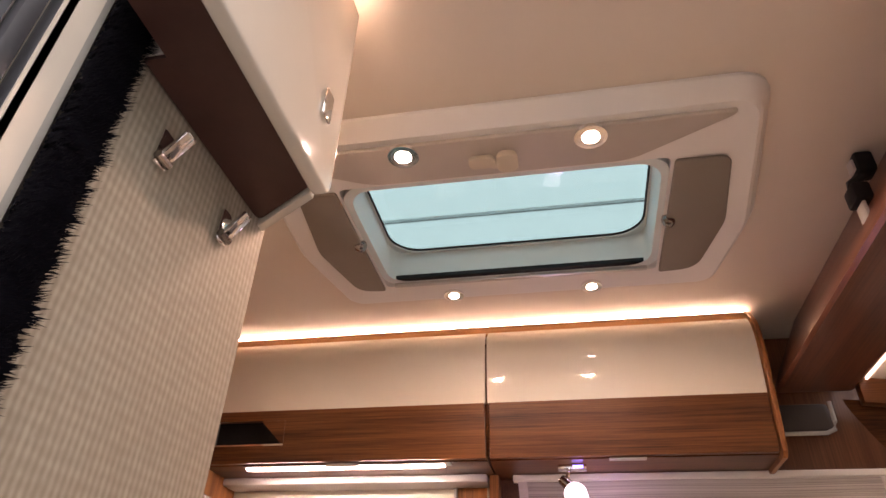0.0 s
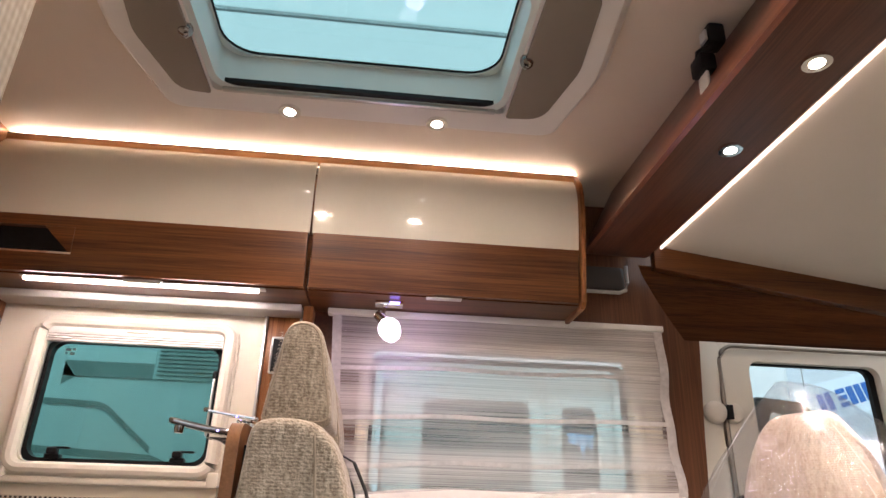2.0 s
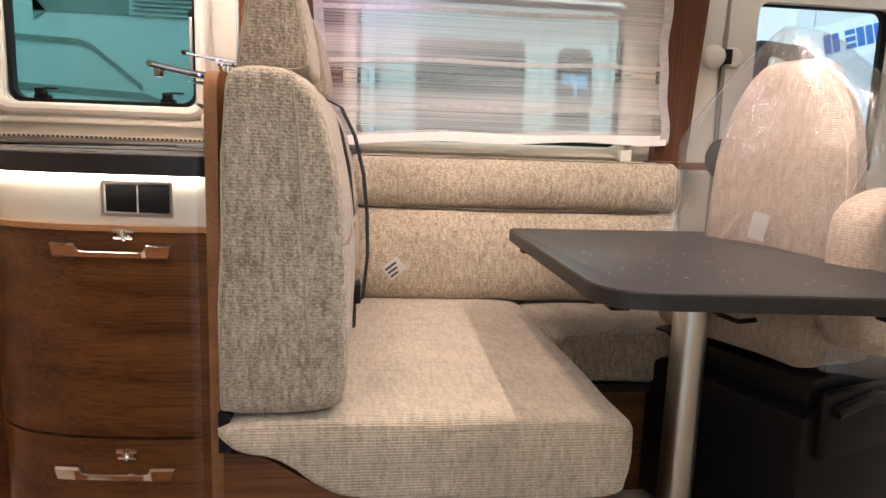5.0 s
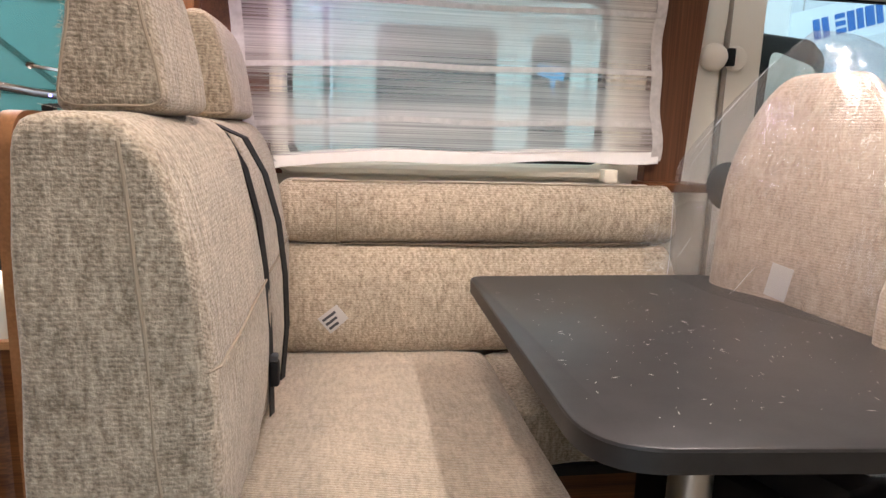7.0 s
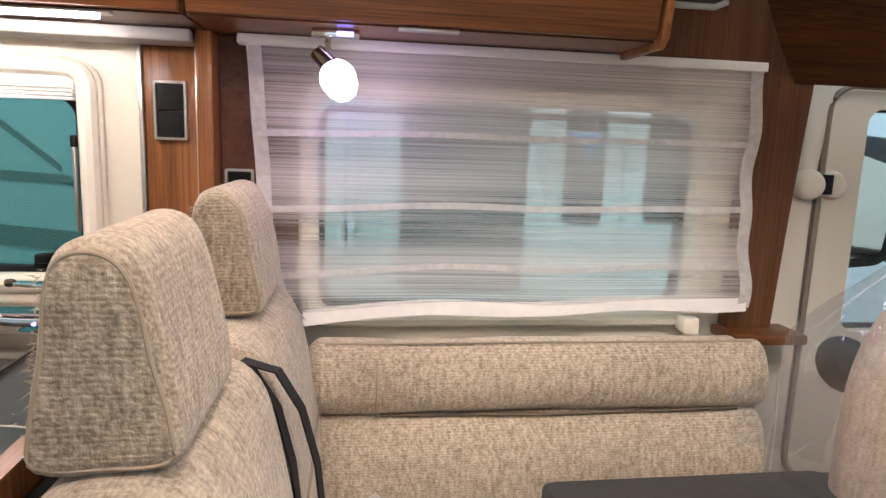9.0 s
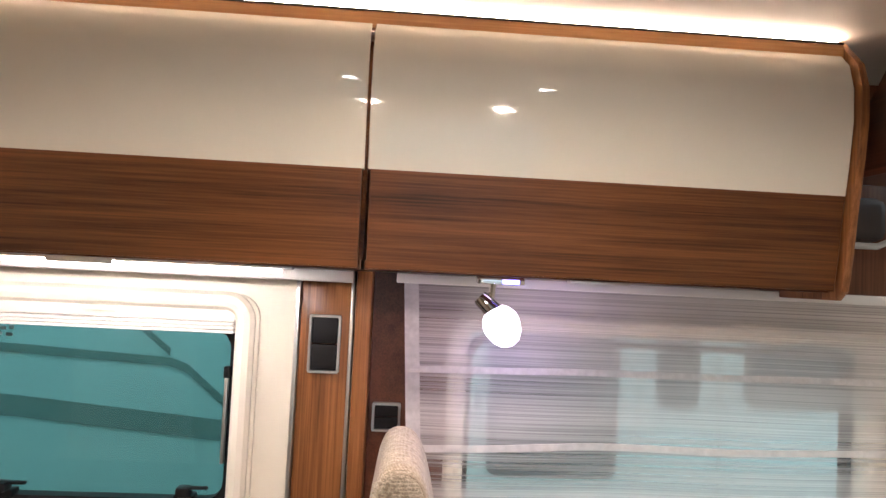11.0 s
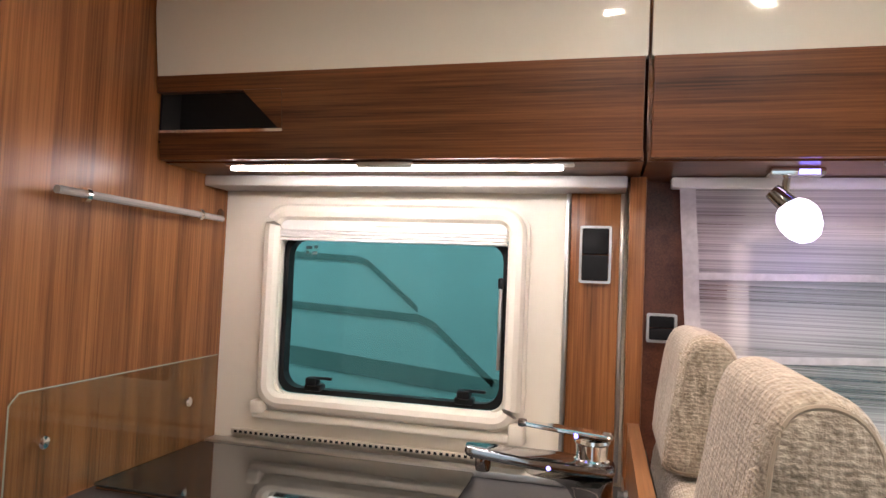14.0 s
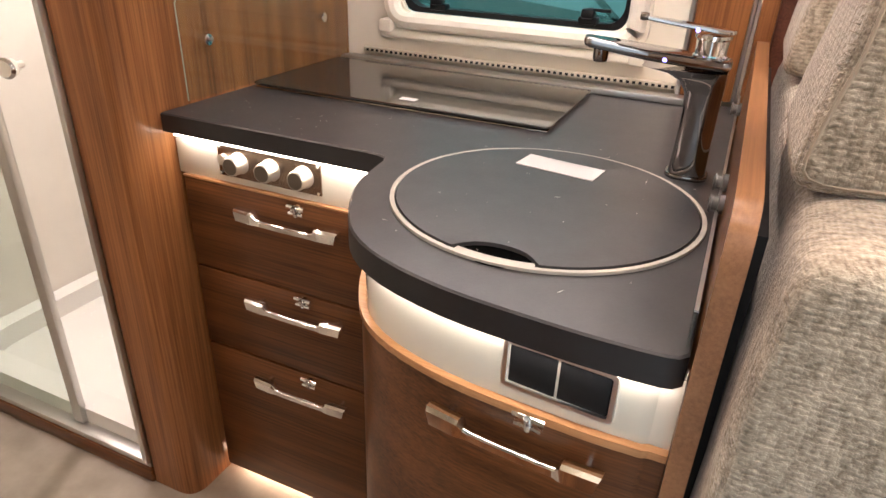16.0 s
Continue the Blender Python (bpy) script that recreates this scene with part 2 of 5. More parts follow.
ms2.inputs[0].default_value = 0.4
nt.links.new(df.outputs[0], ms2.inputs[1])
nt.links.new(tl.outputs[0], ms2.inputs[2])
nt.links.new(dens.outputs["Result"], ms.inputs[0])
nt.links.new(tr.outputs[0], ms.inputs[1])
nt.links.new(ms2.outputs[0], ms.inputs[2])
nt.links.new(ms.outputs[0], nt.nodes["Material Output"].inputs["Surface"])
HEM, nt, p = nodes_of("doubled_voile_hem")
nt.nodes.remove(p)
n = noise_tex(nt, 1.0, 3, (60, 60, 60), 0.6)
tr, df, tl, ms, ms2 = (nt.nodes.new(k) for k in ("ShaderNodeBsdfTransparent", "ShaderNodeBsdfDiffuse", "ShaderNodeBsdfTranslucent", "ShaderNodeMixShader", "ShaderNodeMixShader"))
df.inputs[0].default_value = tl.inputs[0].default_value = (0.82, 0.79, 0.77, 1)
ms2.inputs[0].default_value = 0.4
dens = nt.nodes.new("ShaderNodeMapRange")
dens.inputs["To Min"].default_value, dens.inputs["To Max"].default_value = 0.50, 0.92
nt.links.new(n.outputs["Fac"], dens.inputs["Value"])
nt.links.new(df.outputs[0], ms2.inputs[1])
nt.links.new(tl.outputs[0], ms2.inputs[2])
nt.links.new(dens.outputs["Result"], ms.inputs[0])
nt.links.new(tr.outputs[0], ms.inputs[1])
nt.links.new(ms2.outputs[0], ms.inputs[2])
nt.links.new(ms.outputs[0], nt.nodes["Material Output"].inputs["Surface"])
VOILE = plain("white_hem_cloth", (0.84, 0.81, 0.78), 0.85, vary=0.06, scale=30)

# crinkled clear film
FILM, nt, p = nodes_of("clear_protective_film")
nt.nodes.remove(p)
n = noise_tex(nt, 5.0, 4, (3.0, 3.0, 1.1), 0.5)
tr, gl, ms, bp = (nt.nodes.new(k) for k in ("ShaderNodeBsdfTransparent", "ShaderNodeBsdfGlossy", "ShaderNodeMixShader", "ShaderNodeBump"))
tr.inputs[0].default_value = (0.96, 0.96, 0.97, 1)
gl.inputs[1].default_value = 0.10
ms.inputs[0].default_value = 0.19
bp.inputs["Strength"].default_value, bp.inputs["Distance"].default_value = 0.9, 0.022
nt.links.new(n.outputs["Fac"], bp.inputs["Height"])
nt.links.new(bp.outputs["Normal"], gl.inputs["Normal"])
tl, haze = nt.nodes.new("ShaderNodeBsdfTranslucent"), nt.nodes.new("ShaderNodeMixShader")
tl.inputs[0].default_value = (0.85, 0.86, 0.88, 1)
haze.inputs[0].default_value = 0.32
nt.links.new(gl.outputs[0], haze.inputs[1])
nt.links.new(tl.outputs[0], haze.inputs[2])
nt.links.new(tr.outputs[0], ms.inputs[1])
nt.links.new(haze.outputs[0], ms.inputs[2])
nt.links.new(ms.outputs[0], nt.nodes["Material Output"].inputs["Surface"])


# ---- mesh helpers ----
def finish(bm, smooth=None):
    bmesh.ops.recalc_face_normals(bm, faces=bm.faces)
    if smooth is not None:
        for f in bm.faces:
            f.smooth = True
        for e in bm.edges:
            if len(e.link_faces) == 2 and e.calc_face_angle(0) > radians(smooth):
                e.smooth = False
    return bm


def mesh_ob(name, bm, material, smooth=35):
    finish(bm, smooth)
    me = bpy.data.meshes.new(name)
    bm.to_mesh(me)
    bm.free()
    me.materials.append(material)
    return new(name, me)


def thing(name, at, label, category, group="", kind=""):
    ob = new(name)
    ob.location = at
    ob.empty_display_size = 0.05
    bpy.context.view_layer.update()
    return tagged(ob, label, category, group, kind)


def part(name, bm, material, parent, label="", smooth=35):
    ob = mesh_ob(name, bm, material, smooth)
    ob.parent = parent
    m = Matrix.Translation(parent.location) if parent.parent is None else Matrix.Identity(4)
    ob.matrix_parent_inverse = m.inverted()
    if label:
        ob["label"] = label
    return ob


def single(name, bm, material, label, category, group="", kind="", smooth=35):
    return tagged(mesh_ob(name, bm, material, smooth), label, category, group, kind)


def bevelled(bm, w, seg=2):
    if w > 0:
        bmesh.ops.bevel(bm, geom=list(bm.edges), offset=w, segments=seg, affect="EDGES", profile=0.5, clamp_overlap=True)
    return bm


def box(x0, x1, y0, y1, z0, z1, w=0.0, seg=2):
    bm = bmesh.new()
    bmesh.ops.create_cube(bm, size=1.0)
    for v in bm.verts:
        v.co = Vector(((x0 + x1) / 2 + v.co.x * (x1 - x0), (y0 + y1) / 2 + v.co.y * (y1 - y0), (z0 + z1) / 2 + v.co.z * (z1 - z0)))
    return bevelled(bm, w, seg)


def joined(*bms):
    out = bms[0]
    for b in bms[1:]:
        me = bpy.data.meshes.new("tmp")
        b.to_mesh(me)
        out.from_mesh(me)
        bpy.data.meshes.remove(me)
        b.free()
    return out


def place(axis, u, v, w):
    """Point from profile (u, v) and height w along the axis. x: (y, z); y: (x, z); z: (x, y)."""
    return Vector((w, u, v)) if axis == "x" else Vector((u, w, v)) if axis == "y" else Vector((u, v, w))


def prism(pts, axis, a, b, w=0.0, seg=2):
    bm = bmesh.new()
    lo = [bm.verts.new(place(axis, u, v, a)) for u, v in pts]
    hi = [bm.verts.new(place(axis, u, v, b)) for u, v in pts]
    k = len(pts)
    bm.faces.new(lo)
    bm.faces.new(hi)
    for i in range(k):
        bm.faces.new((lo[i], lo[(i + 1) % k], hi[(i + 1) % k], hi[i]))
    bmesh.ops.recalc_face_normals(bm, faces=bm.faces)
    if w:
        ends = [e for e in bm.edges if all(abs(v.co["xyz".index(axis)] - a) < 1e-6 for v in e.verts) or all(abs(v.co["xyz".index(axis)] - b) < 1e-6 for v in e.verts)]
        bmesh.ops.bevel(bm, geom=ends, offset=w, segments=seg, affect="EDGES", profile=0.5, clamp_overlap=True)
    return bm


def rrect(x0, x1, y0, y1, r, k=6):
    pts = []
    for cx, cy, s in ((x1 - r, y1 - r, 0), (x0 + r, y1 - r, 90), (x0 + r, y0 + r, 180), (x1 - r, y0 + r, 270)):
        for i in range(k + 1):
            a = radians(s + 90 * i / k)
            pts.append((cx + r * math.cos(a), cy + r * math.sin(a)))
    return pts


def rounded(corners, k=6):
    """Polygon from (x, y, radius) corners, each rounded."""
    pts = []
    m = len(corners)
    for i in range(m):
        p, q, s = Vector(corners[i - 1][:2]), Vector(corners[i][:2]), Vector(corners[(i + 1) % m][:2])
        r = corners[i][2]
        d1, d2 = (p - q).normalized(), (s - q).normalized()
        if r <= 0:
            pts.append(tuple(q))
            continue
        half = d1.angle(d2) / 2
        t = min(r / math.tan(half), (p - q).length * 0.49, (s - q).length * 0.49)
        a, b = q + d1 * t, q + d2 * t
        for j in range(k + 1):
            u = j / k
            pts.append(tuple((1 - u) ** 2 * a + 2 * u * (1 - u) * q + u * u * b))
    return pts


def ring_plate(outer, inner, axis, a, b):
    """Plate between two closed loops with the same number of points."""
    bm = bmesh.new()
    k = len(outer)
    o0, o1 = ([bm.verts.new(place(axis, u, v, h)) for u, v in outer] for h in (a, b))
    i0, i1 = ([bm.verts.new(place(axis, u, v, h)) for u, v in inner] for h in (a, b))
    for i in range(k):
        j = (i + 1) % k
        for q in ((o0[i], o0[j], i0[j], i0[i]), (o1[i], o1[j], i1[j], i1[i]), (o0[i], o0[j], o1[j], o1[i]), (i0[i], i0[j], i1[j], i1[i])):
            bm.faces.new(q)
    return bm


def tube(path, r, sides=8, closed=False, flat=1.0):
    """Round bar along a path; flat squeezes it along its second axis."""
    bm = bmesh.new()
    pts = [Vector(p) for p in path]
    k = len(pts)
    rings = []
    up = Vector((0, 0, 1))
    for i in range(k):
        d = (pts[(i + 1) % k] - pts[i - 1]) if closed else pts[min(i + 1, k - 1)] - pts[max(i - 1, 0)]
        d.normalize()
        ref = up if abs(d.z) < 0.95 else Vector((1, 0, 0))
        s = d.cross(ref).normalized()
        t = s.cross(d)
        rings.append([bm.verts.new(pts[i] + s * math.cos(2 * math.pi * j / sides) * r + t * math.sin(2 * math.pi * j / sides) * r * flat) for j in range(sides)])
    for i in range(k if closed else k - 1):
        a, b = rings[i], rings[(i + 1) % k]
        for j in range(sides):
            bm.faces.new((a[j], a[(j + 1) % sides], b[(j + 1) % sides], b[j]))
    if not closed:
        bm.faces.new(rings[0])
        bm.faces.new(rings[-1])
    return bm


def ribbon(path, across, w, t):
    """Flat strap along a path, w wide in the direction across, t thick."""
    bm = bmesh.new()
    ac = Vector(across).normalized()
    rings = []
    pts = [Vector(p) for p in path]
    for i, p in enumerate(pts):
        d = (pts[min(i + 1, len(pts) - 1)] - pts[max(i - 1, 0)]).normalized()
        nn = d.cross(ac).normalized()
        rings.append([bm.verts.new(p + ac * a * w / 2 + nn * b * t / 2) for a, b in ((-1, -1), (1, -1), (1, 1), (-1, 1))])
    for a, b in zip(rings, rings[1:]):
        for j in range(4):
            bm.faces.new((a[j], a[(j + 1) % 4], b[(j + 1) % 4], b[j]))
    bm.faces.new(rings[0])
    bm.faces.new(rings[-1])
    return bm


def lathe(profile, at, d=(0, 0, 1), sides=20):
    """Turned shape from (radius, height) pairs, standing at a place along d."""
    bm = bmesh.new()
    q = Vector(d).to_track_quat("Z", "Y").to_matrix()
    rings = []
    for r, h in profile:
        rings.append([bm.verts.new(Vector(at) + q @ Vector((r * math.cos(2 * math.pi * j / sides), r * math.sin(2 * math.pi * j / sides), h))) for j in range(sides)])
    for a, b in zip(rings, rings[1:]):
        for j in range(sides):
            bm.faces.new((a[j], a[(j + 1) % sides], b[(j + 1) % sides], b[j]))
    bm.faces.new(rings[0])
    bm.faces.new(rings[-1])
    return bm


def soft_loft(pts, axis, a, b, r, steps=6, wobble=0.0, seed=0.0, mid=4):
    """Cushion: a closed profile run along an axis, with its ends rounded over by r and a slight unevenness."""
    bm = bmesh.new()
    cx, cy = sum(p[0] for p in pts) / len(pts), sum(p[1] for p in pts) / len(pts)
    ws = [(a + r * (1 - math.cos(math.pi / 2 * i / steps)), r * (1 - math.sin(math.pi / 2 * i / steps))) for i in range(steps + 1)]
    ws += [(a + r + (b - a - 2 * r) * i / mid, 0.0) for i in range(1, mid)]
    ws += [(b - w + a, s) for w, s in reversed(ws[: steps + 1])]
    rings = []
    for w, s in ws:
        ring = []
        for u, v in pts:
            d = Vector((cx - u, cy - v))
            q = Vector((u, v)) + d.normalized() * min(s, d.length * 0.9)
            p = place(axis, q.x, q.y, w)
            if wobble:
                p += noise.noise_vector(p * 7 + Vector((seed, seed, 0))) * wobble
            ring.append(bm.verts.new(p))
        rings.append(ring)
    k = len(pts)
    for g, h in zip(rings, rings[1:]):
        for j in range(k):
            bm.faces.new((g[j], g[(j + 1) % k], h[(j + 1) % k], h[j]))
    bm.faces.new(rings[0])
    bm.faces.new(rings[-1])
    return bm


def smoothed(pts, k=3):
    """Closed Catmull-Rom curve through a few profile points."""
    out = []
    m = len(pts)
    for i in range(m):
        p0, p1, p2, p3 = (Vector(pts[(i + j) % m]) for j in (-1, 0, 1, 2))
        for s in range(k):
            t = s / k
            out.append(tuple(0.5 * (2 * p1 + (p2 - p0) * t + (2 * p0 - 5 * p1 + 4 * p2 - p3) * t * t + (3 * p1 - p0 - 3 * p2 + p3) * t ** 3)))
    return out


def holed(axis, a, b, u0, u1, v0, v1, holes):
    """Wall slab with rectangular openings, as one mesh of blocks."""
    us = sorted({u0, u1, *[h[0] for h in holes], *[h[1] for h in holes]})
    vs = sorted({v0, v1, *[h[2] for h in holes], *[h[3] for h in holes]})
    bm = bmesh.new()
    solid = {}
    for i in range(len(us) - 1):
        for j in range(len(vs) - 1):
            cu, cv = (us[i] + us[i + 1]) / 2, (vs[j] + vs[j + 1]) / 2
            solid[i, j] = not any(h[0] < cu < h[1] and h[2] < cv < h[3] for h in holes)
    grid = {}

    def vert(i, j, h):
        if (i, j, h) not in grid:
            grid[i, j, h] = bm.verts.new(place(axis, us[i], vs[j], (a, b)[h]))
        return grid[i, j, h]

    for (i, j), s in solid.items():
        if not s:
            continue
        for h in (0, 1):
            bm.faces.new([vert(i, j, h), vert(i + 1, j, h), vert(i + 1, j + 1, h), vert(i, j + 1, h)])
        for di, dj, c in ((-1, 0, ((i, j), (i, j + 1))), (1, 0, ((i + 1, j), (i + 1, j + 1))), (0, -1, ((i, j), (i + 1, j))), (0, 1, ((i, j + 1), (i + 1, j + 1)))):
            if not solid.get((i + di, j + dj), False):
                (p, q), (r, s2) = c
                bm.faces.new([vert(p, q, 0), vert(r, s2, 0), vert(r, s2, 1), vert(p, q, 1)])
    return bm


def structure(name, bm, material, label, category, smooth=35):
    return single(name, bm, material, label, category, kind="structure", smooth=smooth)

# ---- shell of the vehicle ----
WALLY = 2.06
structure("floor", box(-2.6, 3.0, 0.06, 2.14, -0.05, 0.0), plain("greige_vinyl_floor", (0.36, 0.30, 0.24), 0.5, vary=0.35, scale=9), "greige wood-look vinyl floor of the vehicle", "floor")
structure("ceiling", holed("z", 2.04, 2.08, -2.6, 1.30, 0.06, 2.14, [(-0.262, 0.547, 0.925, 1.408)]), CEIL, "beige lined ceiling of the living area", "ceiling")
structure("wall_window", holed("y", WALLY, WALLY + 0.035, -2.6, 1.335, 0.0, 2.04, [(-0.835, -0.270, 1.035, 1.43), (0.215, 1.105, 0.965, 1.45)]), IVORY, "cream side wall with two windows", "wall")
structure("wall_door", holed("y", 0.06, 0.10, -2.6, 3.0, 0.0, 2.04, [(-0.20, 0.64, 0.0, 1.93)]), CREAM, "cream side wall with the entrance opening", "wall")
structure("wall_rear", box(-2.64, -2.6, 0.06, 2.10, 0.0, 2.04), CREAM, "plain cream rear wall", "wall")
structure("wall_front", holed("x", 3.0, 3.04, 0.06, 2.14, 0.0, 1.84, [(0.25, 1.95, 1.0, 1.6)]), CABTRIM, "cab front wall with the windscreen opening", "wall")
structure("ceiling_cab", prism([(1.166, 1.800), (3.0, 1.566), (3.0, 1.596), (1.166, 1.830)], "y", 0.10, 1.835), plain("cream_cab_lining", (0.80, 0.755, 0.67), 0.6, vary=0.03), "cream panel above the cab", "ceiling")

# partition between kitchen and shower, rounded at its front corner
structure("partition", prism(rounded([(-0.993, 1.312, 0.05), (-0.993, 2.058, 0), (-1.115, 2.058, 0), (-1.115, 1.312, 0.0)]), "z", 0.0, 2.035), WOOD_Z, "walnut partition between kitchen and shower", "partition")
# shower
structure("shower_wall", joined(box(-1.95, -1.12, 2.02, 2.055, 0.0, 2.035), box(-1.99, -1.952, 1.312, 2.055, 0.0, 2.035), box(-1.135, -1.118, 1.345, 2.018, 0.0, 2.035)), plain("cream_shower_lining", (0.78, 0.735, 0.67), 0.4), "cream plastic lining of the shower", "wall")
tray = thing("shower_tray", (-1.5, 1.7, 0.0), "white plastic shower tray with a raised rim", "shower tray")
part("floor_pan", box(-1.95, -1.14, 1.36, 2.018, 0.0, 0.04, 0.01), SHOWER, tray)
part("rim", ring_plate(rrect(-1.95, -1.137, 1.345, 2.018, 0.02), rrect(-1.89, -1.20, 1.41, 1.95, 0.09), "z", 0.02, 0.105), SHOWER, tray)
structure("threshold", box(-1.95, -1.118, 1.305, 1.343, 0.0, 0.045, 0.004), WOOD_X, "dark walnut threshold of the shower", "threshold")
door = thing("shower_door", (-1.5, 1.33, 0.05), "shower door of clear panels in aluminium rails, half open", "shower door")
part("bottom_rail", box(-1.95, -1.12, 1.309, 1.345, 0.045, 0.062, 0.003), ALU, door)
part("jamb_rail", box(-1.133, -1.118, 1.300, 1.335, 0.062, 1.95, 0.003), ALU, door)
part("leaf_rail", box(-1.405, -1.372, 1.330, 1.350, 0.062, 1.95, 0.005), ALU, door)
part("pane", box(-1.945, -1.405, 1.338, 1.342, 0.07, 1.95), GLASS_CLEAR, door).visible_shadow = False
part("knob", lathe([(0.008, 0), (0.008, 0.02), (0.018, 0.03), (0.02, 0.042), (0.015, 0.048)], (-1.27, 1.345, 0.985), (0.35, -1, 0.0)), CHROME, door)
part("lock_plate", box(-1.119, -1.116, 1.318, 1.332, 1.03, 1.10), BLACK, door)

# ---- entrance: side wall with woven covering, brush seal, door frame ----
structure("wall_entrance", box(-0.85, -0.20, 0.145, 0.532, 0.785, 2.035, 0.003), WALLCLOTH, "wall beside the entrance with a woven beige covering", "wall")
structure("door_frame", joined(box(-0.222, -0.2005, 0.082, 0.111, 0.0, 1.93, 0.004), box(0.64, 0.67, 0.082, 0.111, 0.0, 1.93, 0.004), box(-0.050, 0.67, 0.082, 0.111, 1.93, 1.96, 0.004)), plain("dull_cream_frame", (0.40, 0.40, 0.36), 0.5, vary=0.12, scale=20), "white entrance door frame", "door frame")
bm = bmesh.new()
rng = random.Random(4)
for i in range(15000):
    z = 0.9 + 0.96 * i / 15000
    clump = 0.010 * noise.noise(Vector((0, 0, z * 38))) + 0.006 * noise.noise(Vector((3, 0, z * 140)))
    y = 0.110 + 0.056 * rng.random()
    b0 = Vector((-0.199, y, z))
    tip = b0 + Vector((0.010 + 0.016 * rng.random(), clump + rng.uniform(-0.007, 0.007), rng.uniform(-0.006, 0.006)))
    s, u = Vector((0, 0.0012, 0.0006)), Vector((0, -0.0005, 0.0013))
    vs = [bm.verts.new(q) for q in (b0 - s - u, b0 + s, b0 + u)]
    t = bm.verts.new(tip)
    for j in range(3):
        bm.faces.new((vs[j], vs[(j + 1) % 3], t))
BRUSH = plain("black_brush", (0.005, 0.005, 0.008), 0.95, ior=1.2)
brush = thing("brush_seal", (-0.195, 0.138, 0.0), "black bristle seal along the entrance frame", "door seal")
part("backing", box(-0.199, -0.188, 0.113, 0.163, 0.0, 1.93, 0.003), BRUSH, brush)
part("bristles", bm, BRUSH, brush, "dense black bristles", None)
leaf = thing("entrance_door", (-0.22, 0.0, 0.0), "entrance door swung open outwards, dark rubber edge", "door")
part("leaf", box(-0.262, -0.222, -0.56, 0.055, -0.02, 1.84, 0.006), WHITE, leaf)
part("edge_seal", joined(box(-0.220, -0.200, 0.058, 0.079, -0.02, 1.84, 0.006), box(-0.220, -0.204, 0.030, 0.052, -0.02, 1.84, 0.006)), plain("dark_grey_rubber", (0.045, 0.05, 0.058), 0.55), leaf)
part("edge_profile", box(-0.221, -0.212, -0.02, 0.028, -0.02, 1.84, 0.004), plain("slate_profile", (0.10, 0.115, 0.13), 0.5), leaf)
structure("doorstep", box(-0.20, 0.52, -0.28, 0.055, -0.28, -0.24, 0.01), RUBBER, "black folding entrance step", "step")
structure("skirt", joined(box(-2.6, 3.0, 0.06, 0.10, -0.3, -0.05), box(-2.6, 3.0, 2.10, 2.14, -0.3, -0.05)), WHITE, "white lower side panels of the vehicle", "side panel")

hat = thing("hanging_cabinet", (-0.12, 0.28, 1.58), "white overhead cabinet with a walnut underside above the hooks", "cabinet")
part("body", prism(rounded([(-0.168, 0.088, 0), (-0.075, 0.088, 0.0), (-0.075, 0.438, 0.03), (-0.198, 0.520, 0.01), (-0.198, 0.172, 0), (-0.168, 0.172, 0)]), "z", 1.582, 1.985), plain("white_cabinet", (0.74, 0.70, 0.62), 0.35), hat)
part("underside", prism(rounded([(-0.166, 0.089, 0), (-0.083, 0.089, 0.0), (-0.083, 0.428, 0.01), (-0.196, 0.498, 0.01), (-0.196, 0.174, 0), (-0.166, 0.174, 0)]), "z", 1.574, 1.581), plain("dark_walnut_film", (0.080, 0.034, 0.026), 0.5, vary=0.3, scale=12), hat, "dark walnut underside")
part("front", prism(rounded([(0.088, 1.562, 0), (0.450, 1.562, 0.028), (0.450, 2.000, 0.01), (0.088, 2.000, 0)]), "x", -0.082, -0.056, 0.008, 3), CREAM_GLOSS, hat, "cream lacquered door")
part("end_lip", prism([(-0.0825, 0.430), (-0.0825, 0.447), (-0.197, 0.518), (-0.197, 0.500)], "z", 1.564, 1.5815, 0.003), CREAM_GLOSS, hat)
part("top_light", box(-0.105, -0.095, 0.14, 0.43, 1.986, 1.996), LED, hat, "warm light strip on top")
part("latch", box(-0.056, -0.049, 0.365, 0.393, 1.66, 1.715, 0.003), CHROME, hat, "chrome push latch")


def coat_hook(y, z):
    h = thing("coat_hook", (-0.2, y, z), "chrome folding coat hook on the woven wall", "hook", "coat hooks by the entrance")
    part("plate", box(-0.199, -0.192, y - 0.012, y + 0.012, z - 0.030, z + 0.024, 0.004), CHROME, h)
    part("hinge", tube([(-0.190, y - 0.012, z - 0.020), (-0.190, y + 0.012, z - 0.020)], 0.006, 10), DARKCHROME, h)
    bm = box(-0.004, 0.004, -0.010, 0.010, -0.006, 0.044, 0.003)
    bm.transform(Matrix.Translation((-0.189, y, z - 0.018)) @ Matrix.Rotation(radians(40), 4, "Y"))
    part("flap", bm, CHROME, h, "tilted chrome flap")


coat_hook(0.252, 1.505)
coat_hook(0.413, 1.502)

